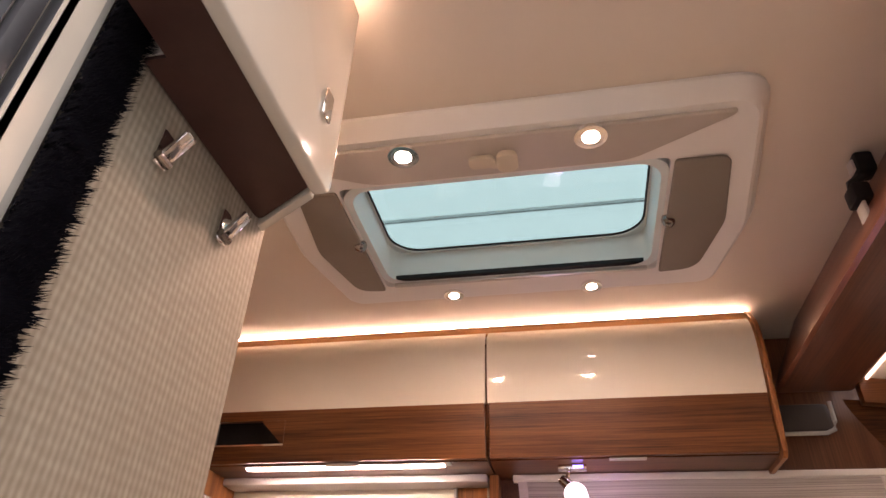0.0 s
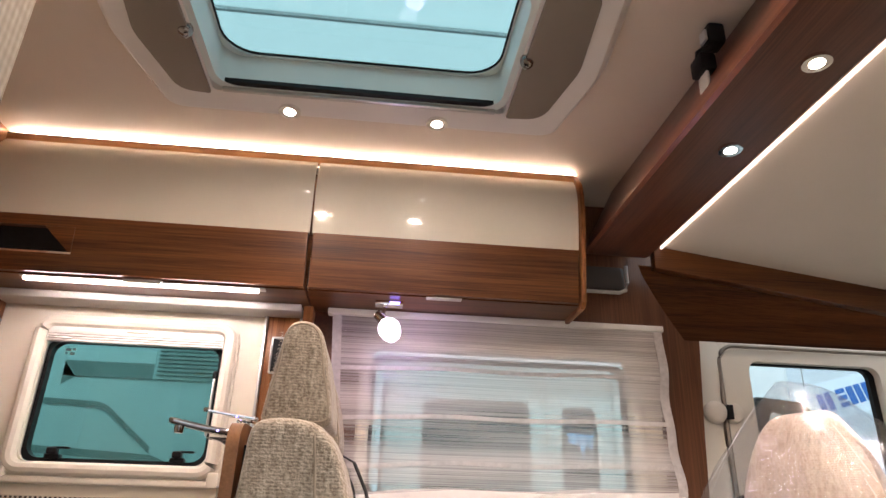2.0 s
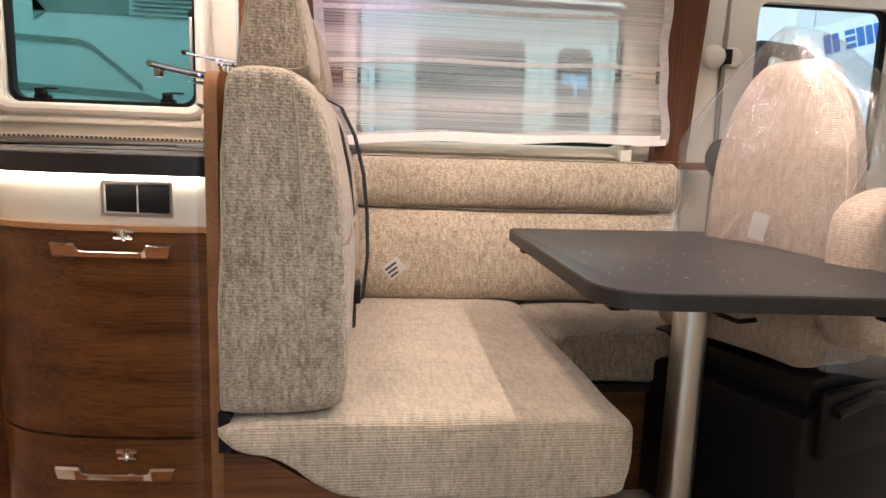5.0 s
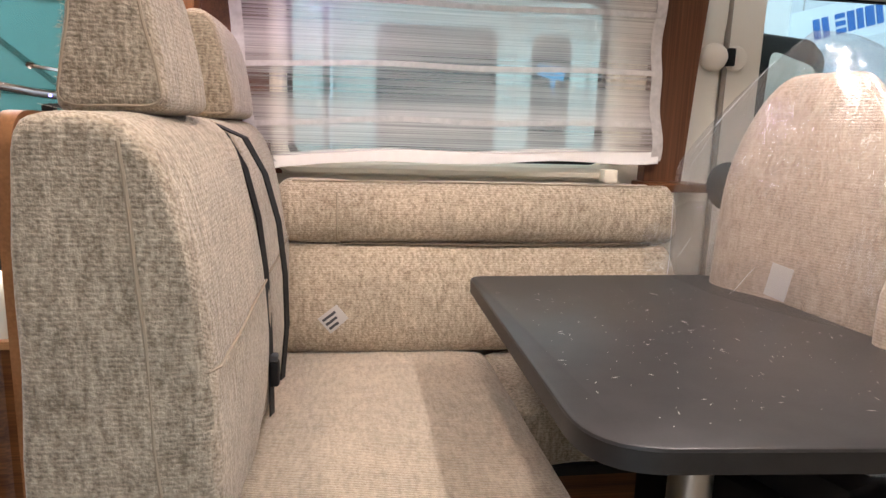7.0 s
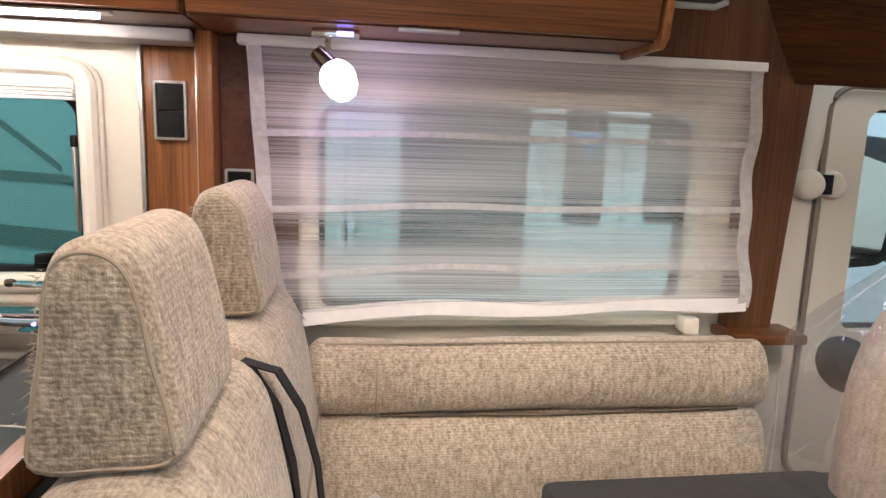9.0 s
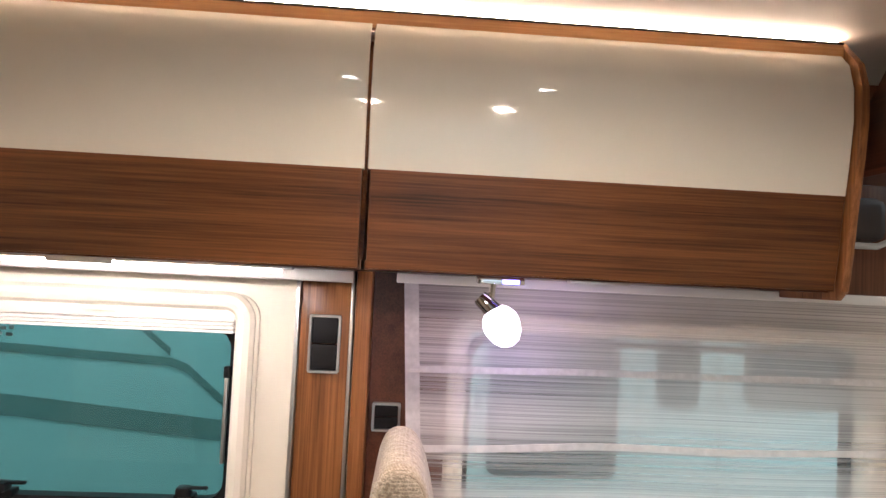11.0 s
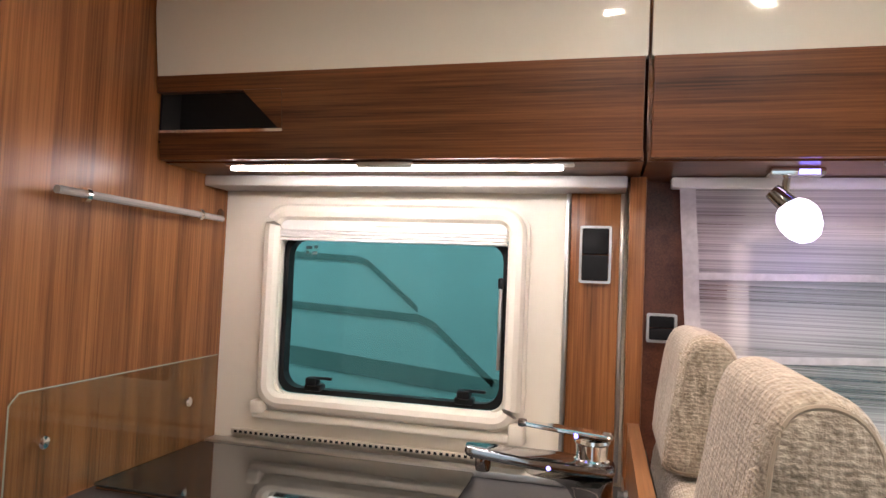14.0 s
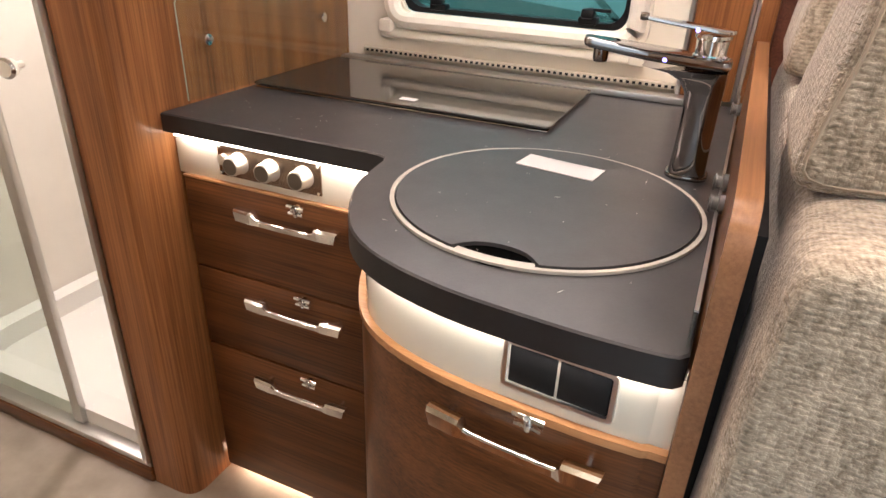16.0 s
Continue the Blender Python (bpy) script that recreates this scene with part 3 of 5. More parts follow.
side = thing("sideboard", (-0.45, 0.3, 0.0), "low sideboard with an anthracite top by the entrance", "sideboard")
part("top", prism(rounded([(-0.098, 0.146, 0), (-0.098, 0.486, 0.035), (-0.85, 0.486, 0), (-0.85, 0.146, 0)]), "z", 0.757, 0.783, 0.003), TOP, side, "anthracite laminate top")
part("body", box(-0.85, -0.122, 0.148, 0.470, 0.0, 0.755, 0.004), WOOD_Z, side)
part("flap", box(-0.121, -0.108, 0.150, 0.425, 0.665, 0.752, 0.004), plain("pale_grey_panel", (0.52, 0.53, 0.50), 0.4), side, "pale grey flap")
part("post", prism(rounded([(-0.121, 0.430, 0), (-0.104, 0.430, 0.004), (-0.104, 0.472, 0.014), (-0.121, 0.472, 0)]), "z", 0.0, 0.755), WOOD_Z, side)

# ---- roof hatch ----
hatch = thing("roof_hatch", (0.14, 1.15, 2.0), "large roof hatch with a moulded surround and tinted dome", "roof hatch")
RIM = [(0.718, 0.762, 0.07), (0.764, 1.22, 0.25), (0.712, 1.506, 0.05), (-0.402, 1.506, 0.05), (-0.464, 1.20, 0.25), (-0.428, 0.762, 0.07)]
RIM_TOP = [(0.735, 0.738, 0.08), (0.786, 1.22, 0.25), (0.730, 1.534, 0.06), (-0.420, 1.534, 0.06), (-0.486, 1.20, 0.25), (-0.448, 0.738, 0.08)]
INN = rounded([(0.545, 0.925, 0.02), (0.546, 1.20, 0.02), (0.547, 1.408, 0.02), (-0.262, 1.408, 0.02), (-0.262, 1.20, 0.02), (-0.262, 0.925, 0.02)], 5)
HATCHWHITE = plain("hatch_white_plastic", (0.80, 0.78, 0.74), 0.35, vary=0.03)
# moulded frame: its flank slopes from the ceiling down to a flat face
bm = bmesh.new()
loops = [[bm.verts.new((x, y, z)) for x, y in pts] for pts, z in ((rounded(RIM_TOP, 5), 2.039), (rounded(RIM_TOP, 5), 2.030), (rounded(RIM, 5), 1.994), (rounded([(x * 0.985 + 0.002, y * 0.985 + 0.017, r) for x, y, r in RIM], 5), 1.988), (INN, 1.988), (INN, 2.039))]
for a, b in zip(loops, loops[1:]):
    for i in range(len(a)):
        bm.faces.new((a[i], a[(i + 1) % len(a)], b[(i + 1) % len(a)], b[i]))
part("surround", bm, HATCHWHITE, hatch, "moulded white surround", 25)
for name, pts in (("side_panel", [(0.552, 0.928, 0.012), (0.676, 0.930, 0.03), (0.700, 1.18, 0.15), (0.655, 1.404, 0.07), (0.552, 1.412, 0.008)]),
                  ("side_panel", [(-0.266, 0.926, 0.012), (-0.266, 1.412, 0.008), (-0.350, 1.404, 0.07), (-0.402, 1.18, 0.15), (-0.370, 0.928, 0.03)])):
    part(name, prism(rounded(pts), "z", 1.976, 1.987, 0.004), TAUPE, hatch, "taupe side panel")
part("front_cassette", prism(rounded([(-0.41, 0.785, 0.02), (0.668, 0.785, 0.02), (0.655, 0.800, 0.01), (0.45, 0.908, 0.14), (-0.16, 0.908, 0.14), (-0.40, 0.800, 0.01)]), "z", 1.976, 1.9875, 0.004), plain("warm_grey_cassette", (0.52, 0.47, 0.41), 0.45), hatch)
part("sensor_box", joined(prism(rrect(0.085, 0.145, 0.835, 0.872, 0.014), "z", 1.962, 1.9755, 0.004), prism(rrect(0.150, 0.198, 0.826, 0.888, 0.018), "z", 1.958, 1.9755, 0.005), prism(rrect(0.135, 0.160, 0.856, 0.880, 0.006), "z", 1.966, 1.9755, 0.003)), plain("yellowed_plastic", (0.60, 0.52, 0.40), 0.5), hatch)
WELL = rrect(-0.262, 0.547, 0.925, 1.408, 0.06, 5)
WELL2 = rrect(-0.244, 0.529, 0.943, 1.390, 0.06, 5)
# White plastic coloured slightly teal for the light through the dome.
part("well", ring_plate(WELL, WELL2, "z", 1.992, 2.102), plain("teal_lit_hatch_well", (0.70, 0.77, 0.75), 0.35), hatch, "white well of the hatch, tinted for the teal light")
part("dome", prism(rrect(-0.30, 0.585, 0.89, 1.445, 0.08), "z", 2.102, 2.108), GLASS_ROOF, hatch, "teal tinted acrylic dome").visible_shadow = False
line = rrect(-0.236, 0.521, 0.952, 1.376, 0.09)
part("seal_line", tube([(x, y, 2.098) for x, y in line], 0.0035, 6, True), RUBBER, hatch)
part("inner_frame", ring_plate(rrect(-0.243, 0.528, 0.944, 1.389, 0.06), rrect(-0.238, 0.523, 0.950, 1.382, 0.088), "z", 2.094, 2.1015), plain("frosted_frame", (0.62, 0.70, 0.68), 0.4), hatch)
# Solid black strip stands for the shaded gap of the blind slot.
part("blind_slot", box(-0.235, 0.52, 1.372, 1.391, 1.994, 2.006), BLACK, hatch, "black strip for the dark gap of the blind slot")
part("blind_rail", box(-0.235, 0.52, 1.392, 1.407, 1.982, 1.994, 0.003), ALU, hatch)
for x, s in ((0.556, 1), (-0.272, -1)):
    part("grip_knob", lathe([(0.016, -0.012), (0.020, -0.004), (0.020, 0.006), (0.012, 0.012)], (x, 1.165, 1.981), (-s, 0, -0.35)), DARKCHROME, hatch, "dark chrome knob")


def downlight(x, y, z, group, r=0.027):
    d = thing("downlight", (x, y, z), "round recessed spot lamp, lit, with a chrome rim", "spot lamp", group)
    part("rim", ring_plate([(x + r * 1.3 * math.cos(a), y + r * 1.3 * math.sin(a)) for a in [i * math.pi / 10 for i in range(20)]], [(x + r * math.cos(a), y + r * math.sin(a)) for a in [i * math.pi / 10 for i in range(20)]], "z", z - 0.008, z), CHROME, d)
    part("reflector", lathe([(r * 0.99, 0.0), (r * 0.70, 0.005), (r * 0.68, 0.005)], (x, y, z - 0.007)), CHROME, d, "chrome reflector ring")
    part("lens", lathe([(r * 0.69, -0.001), (r * 0.66, 0.004), (0.002, 0.0055)], (x, y, z - 0.007)), SPOTLENS, d, "glowing lens")


for sx in (-0.062, 0.362):
    for sy in (0.812, 1.476):
        downlight(sx, sy, 1.988 if sy > 1 else 1.978, "spots in the hatch surround", 0.024 if sy > 1 else 0.028)
for rx, ry in REAR:
    downlight(rx, ry, 2.04, "spots in the rear ceiling", 0.024)
downlight(-1.52, 1.66, 2.03, "spot in the shower", 0.03)
structure("shower_ceiling", box(-1.95, -1.12, 1.345, 2.018, 2.031, 2.039), SHOWER, "white shower ceiling", "ceiling")

# ---- beam towards the cab and the panels above the cab ----
structure("beam", prism([(1.045, 2.038), (0.992, 1.93), (0.934, 1.815), (0.928, 1.794), (0.936, 1.784), (1.150, 1.783), (1.164, 1.79), (1.168, 1.840), (1.30, 2.038)], "y", 0.102, 1.90), WOOD_Y, "dark walnut cross beam in front of the cab", "beam")
for sy in (0.842, 1.176):
    downlight(1.067, sy, 1.783, "spots in the cross beam", 0.022)
structure("cab_trim", prism([(1.152, 1.812), (3.0, 1.576), (3.0, 1.470), (1.152, 1.722)], "y", 1.836, 1.872, 0.003), WOOD_X, "walnut trim along the cab ceiling", "trim")
single("cab_led_strip", box(1.1685, 1.1735, 0.12, 1.82, 1.786, 1.797), LED4, "thin warm light strip along the cab panel", "light strip")
# curved fascia over the cab door
bm = bmesh.new()
rows = []
for j in range(9):
    v = j / 8
    y = 1.872 + 0.125 * v ** 1.6
    x0 = 1.105 + 0.20 * v ** 1.4
    row = []
    for i in range(11):
        x = x0 + (3.0 - x0) * i / 10
        hi = 1.745 - 0.128 * max(x - 1.15, 0)
        row.append(bm.verts.new((x, y, hi + (min(1.520, hi - 0.01) - hi) * v)))
    rows.append(row)
for a, b in zip(rows, rows[1:]):
    for i in range(10):
        bm.faces.new((a[i], a[i + 1], b[i + 1], b[i]))
bmesh.ops.solidify(bm, geom=list(bm.faces), thickness=0.018)
structure("cab_fascia", bm, WOOD_X, "curved walnut fascia above the cab door", "fascia")
bracket = thing("wall_bracket", (1.0, 1.05, 1.95), "black plastic clip bracket under the ceiling beside the beam", "bracket")
part("clip", box(0.968, 1.010, 1.025, 1.075, 1.980, 2.037, 0.008), BLACK, bracket)
part("arm", tube([(0.985, 1.05, 1.985), (0.960, 1.065, 1.970), (0.968, 1.09, 1.945)], 0.013, 8), BLACK, bracket)
part("lower_clip", box(0.950, 0.992, 1.050, 1.105, 1.918, 1.968, 0.008), BLACK, bracket)
part("plate", box(0.962, 0.970, 1.055, 1.095, 1.865, 1.915, 0.002), GREY, bracket)
part("label", box(0.961, 0.967, 1.035, 1.06, 1.99, 2.02), PAPER, bracket)

# ---- overhead cabinets ----
FRONT = [(1.792, 1.565), (1.782, 1.62), (1.7715, 1.704), (1.766, 1.737), (1.756, 1.80), (1.748, 1.87), (1.749, 1.93), (1.762, 1.975), (1.785, 2.000)]


def shell(x0, x1, lo, hi, t=0.018, soft=0.0015):
    """Curved front strip between two points of the front profile."""
    seg = FRONT[lo:hi + 1]
    return prism(seg + [(y + t, z) for y, z in reversed(seg)], "x", x0, x1, soft, 1)


def overhead(x0, x1, label, niche):
    c = thing("overhead_cabinet", ((x0 + x1) / 2, 1.9, 1.56), label, "cabinet", "overhead cabinets")
    part("body", joined(box(x0, x1, 1.815, WALLY - 0.002, 1.562, 1.58), box(x0, x1, 1.86, WALLY - 0.002, 1.58, 1.995)), WOOD_X, c)
    d = part("door", shell(x0 + (0.004 if niche else 0.0), x1 - (0.0 if niche else 0.004), 3, 8), CREAM_GLOSS, c, "cream high-gloss door, bowed")
    if niche:
        bm = bmesh.new()
        f = [(-0.702, 1.620, 1.783), (-0.702, 1.705, 1.7725), (-0.790, 1.705, 1.7725)]
        a = [bm.verts.new((x, y, z)) for x, z, y in f]
        b = [bm.verts.new((x, y + 0.018, z)) for x, z, y in f]
        bm.faces.new(a)
        bm.faces.new(b)
        for i in range(3):
            bm.faces.new((a[i], a[(i + 1) % 3], b[(i + 1) % 3], b[i]))
        part("lower_front", joined(shell(-0.700, x1 - 0.004, 0, 3, soft=0.0), shell(x0 + 0.002, -0.700, 0, 1, soft=0.0), shell(x0 + 0.002, -0.700, 2, 3, soft=0.0), bm), WOOD_X, c, "walnut lower front")
        # Back, cheek and floor are blackened in place of the niche's shade.
        part("niche", joined(box(x0 + 0.003, -0.69, 1.845, 1.858, 1.60, 1.725), box(x0 + 0.001, x0 + 0.006, 1.785, 1.845, 1.60, 1.725), box(x0 + 0.006, -0.69, 1.80, 1.845, 1.584, 1.60)), BLACK, c, "open niche, lined black for the shade inside")
        part("niche_edge", box(x0 + 0.003, -0.70, 1.781, 1.786, 1.620, 1.626), CHROME, c)
    else:
        part("lower_front", shell(x0 + 0.004, x1 - 0.004, 0, 3), WOOD_X, c, "walnut lower front")
    part("light_lip", box(x0 + (0 if niche else -0.003), x1 + (0.003 if niche else 0), 1.787, 1.799, 1.992, 2.0225), EDGE, c, "warm lit oak lip")
    part("lip_edge", box(x0 + (0 if niche else -0.003), x1 + (0.003 if niche else 0), 1.7855, 1.7985, 2.0227, 2.0265), RUBBER, c, "thin dark edge of the lip")
    return c


overhead(-0.990, -0.003, "cream and walnut overhead cabinet with an open niche above the kitchen", True)
right_unit = overhead(0.003, 0.868, "cream and walnut overhead cabinet above the dinette", False)
ENDP = [(y - 0.012, z) for y, z in FRONT] + [(1.80, 2.03), (2.055, 2.03), (2.055, 1.548), (1.80, 1.548)]
part("end_panel", prism(ENDP, "x", 0.869, 0.884, 0.002), WOOD_Z, right_unit)
part("under_plate", box(0.375, 0.487, 1.803, 1.825, 1.556, 1.562, 0.002), ALU, right_unit, "small aluminium plate")
led = thing("ceiling_light_strip", (0, 1.82, 2.01), "warm light strip behind the cabinet lip", "light strip")
part("strip", box(-0.965, 0.865, 1.800, 1.812, 2.010, 2.0375), LED, led)
part("channel", box(-0.988, 0.865, 1.813, 1.83, 1.996, 2.0375), WHITE, led)

tube_lamp = thing("under_cabinet_lamp", (-0.49, 1.825, 1.56), "slim light tube under the overhead cabinet, lit", "light tube")
part("light_bar", box(-0.836, -0.145, 1.818, 1.834, 1.549, 1.5555, 0.003), LED2, tube_lamp, "glowing diffuser")
part("housing", box(-0.845, -0.125, 1.812, 1.840, 1.556, 1.5615, 0.002), ALU, tube_lamp)
part("switch_plate", box(-0.545, -0.43, 1.800, 1.8115, 1.550, 1.5615, 0.002), ALU, tube_lamp)
structure("wall_rail", box(-0.991, -0.026, 1.955, 2.055, 1.535, 1.560, 0.004), plain("matt_aluminium", (0.52, 0.50, 0.47), 0.55, 0.3, 0.06), "aluminium rail above the kitchen window", "rail")

# reading lamp
lampt = thing("reading_lamp", (0.25, 1.86, 1.56), "small reading lamp with an opal glass bell, lit", "lamp")
part("mount", box(0.215, 0.305, 1.865, 1.905, 1.547, 1.5615, 0.003), CHROME, lampt)
part("indicator", box(0.262, 0.294, 1.862, 1.8645, 1.548, 1.557), BLUELED, lampt, "blue indicator light")
part("stem", tube([(0.247, 1.885, 1.548), (0.244, 1.885, 1.515)], 0.007, 8), CHROME, lampt)
part("socket", lathe([(0.014, 0.0), (0.016, 0.006), (0.018, 0.045), (0.019, 0.05)], (0.222, 1.887, 1.522), (0.62, -0.10, -0.60)), DARKCHROME, lampt)
part("shade", lathe([(0.018, 0), (0.028, 0.009), (0.035, 0.023), (0.036, 0.037), (0.030, 0.058), (0.018, 0.073), (0.003, 0.078)], (0.250, 1.882, 1.500), (0.42, -0.08, -0.80)), SHADE, lampt, "glowing opal glass bell")

# wood column, pilaster and switches between the windows
structure("pilaster", box(-0.140, -0.036, 2.040, 2.0575, 0.93, 1.535, 0.001), WOOD_Z, "walnut strip beside the kitchen window", "pilaster")
structure("pilaster_trim", joined(box(-0.150, -0.141, 2.030, 2.0575, 0.93, 1.535, 0.002), box(-0.035, -0.027, 2.030, 2.0575, 0.93, 1.535, 0.002)), ALU, "aluminium trims of the walnut strip", "trim")
structure("column", box(-0.020, 0.012, 1.972, 2.0575, 0.90, 1.561, 0.003), WOOD_Z, "slim walnut column between kitchen and dinette", "column")
structure("dark_panel", box(0.013, 0.205, 2.040, 2.0575, 0.93, 1.561), WOOD_Y, "dark walnut wall panel beside the blind", "wall panel")


def switch(name, x0, x1, y, z0, z1, label, split):
    s = thing(name, ((x0 + x1) / 2, y, z0), label, "socket" if split == "v" else "switch")
    part("frame", ring_plate(rrect(x0, x1, z0, z1, 0.004, 2), rrect(x0 + 0.005, x1 - 0.005, z0 + 0.005, z1 - 0.005, 0.003, 2), "y", y - 0.012, y), ALU, s)
    if split == "h":
        zm = (z0 + z1) / 2
        for a, b in ((z0 + 0.006, zm - 0.001), (zm + 0.001, z1 - 0.006)):
            part("button", box(x0 + 0.006, x1 - 0.006, y - 0.010, y, a, b, 0.002), RUBBER, s)
    else:
        xm = (x0 + x1) / 2
        for a, b in ((x0 + 0.006, xm - 0.001), (xm + 0.001, x1 - 0.006)):
            part("button", box(a, b, y - 0.010, y, z0 + 0.006, z1 - 0.006, 0.002), RUBBER, s)
    return s


switch("double_switch", -0.119, -0.053, 2.039, 1.342, 1.464, "black double light switch in a silver frame on the walnut strip", "h")
switch("wall_switch", 0.022, 0.082, 2.039, 1.225, 1.285, "black wall switch in a silver frame behind the headrest", "h")

# ---- windows ----
def camper_window(name, x0, x1, z0, z1, edge, label, blind):
    w = tagged(thing(name, ((x0 + x1) / 2, WALLY, z0), label, "window"), kind="structure")
    up = z1 + blind
    outer = rrect(x0 - edge, x1 + edge, z0 - edge * 0.9, up + edge * 0.55, 0.05)
    inner = rrect(x0, x1, z0, up, 0.035)
    part("window_frame", ring_plate(outer, inner, "y", WALLY - 0.012, WALLY), IVORY, w)
    bead = rrect(x0 - edge * 0.45, x1 + edge * 0.45, z0 - edge * 0.42, up + edge * 0.25, 0.042)
    part("frame_bead", tube([(x, WALLY - 0.018, z) for x, z in bead], edge * 0.43, 10, True), IVORY, w)
    inner = rrect(x0, x1, z0, z1, 0.035)
    part("inner_reveal", ring_plate(inner, rrect(x0 + 0.012, x1 - 0.012, z0 + 0.012, z1 - 0.012, 0.04), "y", WALLY + 0.005, WALLY + 0.034), BLACK, w, "black pane border")
    part("pane", box(x0 - 0.01, x1 + 0.01, WALLY + 0.036, WALLY + 0.040, z0 - 0.01, z1 + 0.01), GLASS_TEAL if x0 < 0 else GLASS_PALE, w, "tinted acrylic pane").visible_shadow = False
    return w


w1 = camper_window("window_1", -0.830, -0.275, 1.048, 1.432, 0.048, "ivory framed hinged kitchen window with a tinted pane", 0.040)
part("sill", box(-0.880, -0.222, 2.032, WALLY - 0.001, 0.985, 1.006, 0.006, 3), IVORY, w1)
part("blind_cassette", box(-0.829, -0.276, 2.036, 2.058, 1.440, 1.472, 0.004), WHITE, w1)
for k in range(3):
    part("blind_pleat", box(-0.828, -0.277, 2.032, 2.056, 1.416 + 0.008 * k, 1.4225 + 0.008 * k, 0.002), WHITE, w1)
part("blind_grip", box(-0.585, -0.515, 2.026, 2.036, 1.452, 1.462, 0.003), IVORY, w1)
for x in (-0.862, -0.240):
    part("rail_end", box(x - 0.017, x + 0.017, 2.018, 2.058, 0.985 if x > -0.5 else 1.0, 1.03, 0.006), IVORY, w1)
part("stay", box(-0.293, -0.286, 2.050, 2.062, 1.14, 1.32, 0.002), ALU, w1, "aluminium window stay")
part("stay_tip", box(-0.296, -0.284, 2.048, 2.064, 1.32, 1.345, 0.003), BLACK, w1)
for x in (-0.735, -0.365):
    latch = part("latch", box(x - 0.022, x + 0.022, 2.055, 2.085, 1.056, 1.072, 0.004), BLACK, w1, "black window latch")
    part("lever", joined(box(x - 0.014, x + 0.016, 2.040, 2.070, 1.070, 1.091, 0.006), box(x, x + 0.052, 2.046, 2.056, 1.086, 1.093, 0.003)), BLACK, latch)
for x, z, a in ((-0.788, 1.398, 0.016), (-0.766, 1.400, 0.010), (-0.788, 1.386, 0.008), (-0.772, 1.385, 0.014)):
    part("print_mark", box(x, x + a, 2.0945, 2.0955, z, z + 0.007), plain("pale_etching", (0.30, 0.42, 0.42), 0.5) if a == 0.016 else bpy.data.materials["pale_etching"], w1)
w2 = camper_window("window_2", 0.220, 1.100, 0.970, 1.430, 0.05, "ivory framed dinette window with a tinted pane", 0.02)
part("catch", box(1.085, 1.125, 1.985, 2.03, 0.925, 0.962, 0.004), IVORY, w2)
structure("wall_grille", box(-0.94, -0.05, 2.045, 2.058, 0.940, 0.952, 0.001), plain("perforated_trim", (0.62, 0.56, 0.45), 0.4), "cream ventilation trim behind the hob", "grille")
grille_holes = thing("grille_slots", (-0.5, 2.04, 0.94), "row of small dark slots in the ventilation trim", "vent slots", kind="stuff")
bm = bmesh.new()
for i in range(62):
    b = box(-0.93 + 0.0140 * i, -0.923 + 0.0140 * i, 2.0425, 2.0445, 0.943, 0.949)
    bm = joined(bm, b)
part("slots", bm, BLACK, grille_holes)

# sheer blind with rods and hem
blind = thing("sheer_blind", (0.65, 2.0, 1.55), "white striped sheer roman blind, hanging slightly askew", "blind")


def blind_point(u, v):
    """u along the width, v from top to bottom."""
    left = 0.085 + 0.035 * v + 0.070 * v ** 9
    x = left + u * (1.205 + 0.030 * v + 0.004 * math.sin(v * 9) - left)
    top, low = 1.545, 0.952 + 0.042 * u ** 0.7 + 0.005 * math.sin(u * 6.2) - 0.004 * math.sin(u * 14)
    z = top + (low - top) * v
    y = 1.990 + 0.010 * math.sin(v * 6 * math.pi) * (0.4 + 0.6 * v) + 0.006 * math.sin(u * 11 + v * 5)
    return Vector((x, y, z))


bm = bmesh.new()
grid = [[bm.verts.new(blind_point(i / 40, j / 60)) for i in range(41)] for j in range(61)]
for a, b in zip(grid, grid[1:]):
    for i in range(40):
        bm.faces.new((a[i], a[i + 1], b[i + 1], b[i]))
part("cloth", bm, SHEER, blind, "sheer cloth of fine horizontal threads", 80)
for v in (0.305, 0.575, 0.820):
    part("rod", ribbon([blind_point(i / 20, v) + Vector((0, -0.003, 0)) for i in range(21)], (0, 0.1, 1), 0.014, 0.002), HEM, blind)
for u in (0.0, 1.0):
    part("side_hem", ribbon([blind_point(u, j / 30) + Vector((0.006 if u == 0 else -0.006, -0.003, 0)) for j in range(31)], (1, 0, 0), 0.030, 0.002), HEM, blind)
part("bottom_hem", ribbon([blind_point(i / 30, 1.0) + Vector((0, -0.004, 0.012 + 0.006 * math.sin(i * 0.4))) for i in range(31)], (0, 0.12, 1), 0.034, 0.008), VOILE, blind)
part("head_rail", box(0.060, 1.222, 1.975, 2.010, 1.540, 1.5605, 0.003), WHITE, blind, "white head rail")

# trim right of the blind
# Upright walnut darkened for the shade in the recess by the beam.
WOOD_P = wood("walnut_shaded_upright", "z", (0.17, 0.072, 0.036), (0.085, 0.033, 0.017))
structure("pillar_panel", prism(rounded([(1.215, 0.93, 0), (1.330, 0.93, 0), (1.345, 1.20, 0.2), (1.370, 1.55, 0), (1.370, 2.03, 0), (0.886, 2.03, 0), (0.886, 1.555, 0), (1.222, 1.555, 0)]), "y", 2.015, 2.0575), WOOD_P, "walnut panel between dinette and cab", "wall panel")
structure("ledge", box(1.195, 1.385, 1.945, 2.055, 0.905, 0.930, 0.005), WOOD_X, "small walnut ledge behind the bench", "ledge")
pocket = thing("storage_pocket", (1.0, 1.98, 1.65), "grey wall pocket with a pale plastic rim", "pocket")
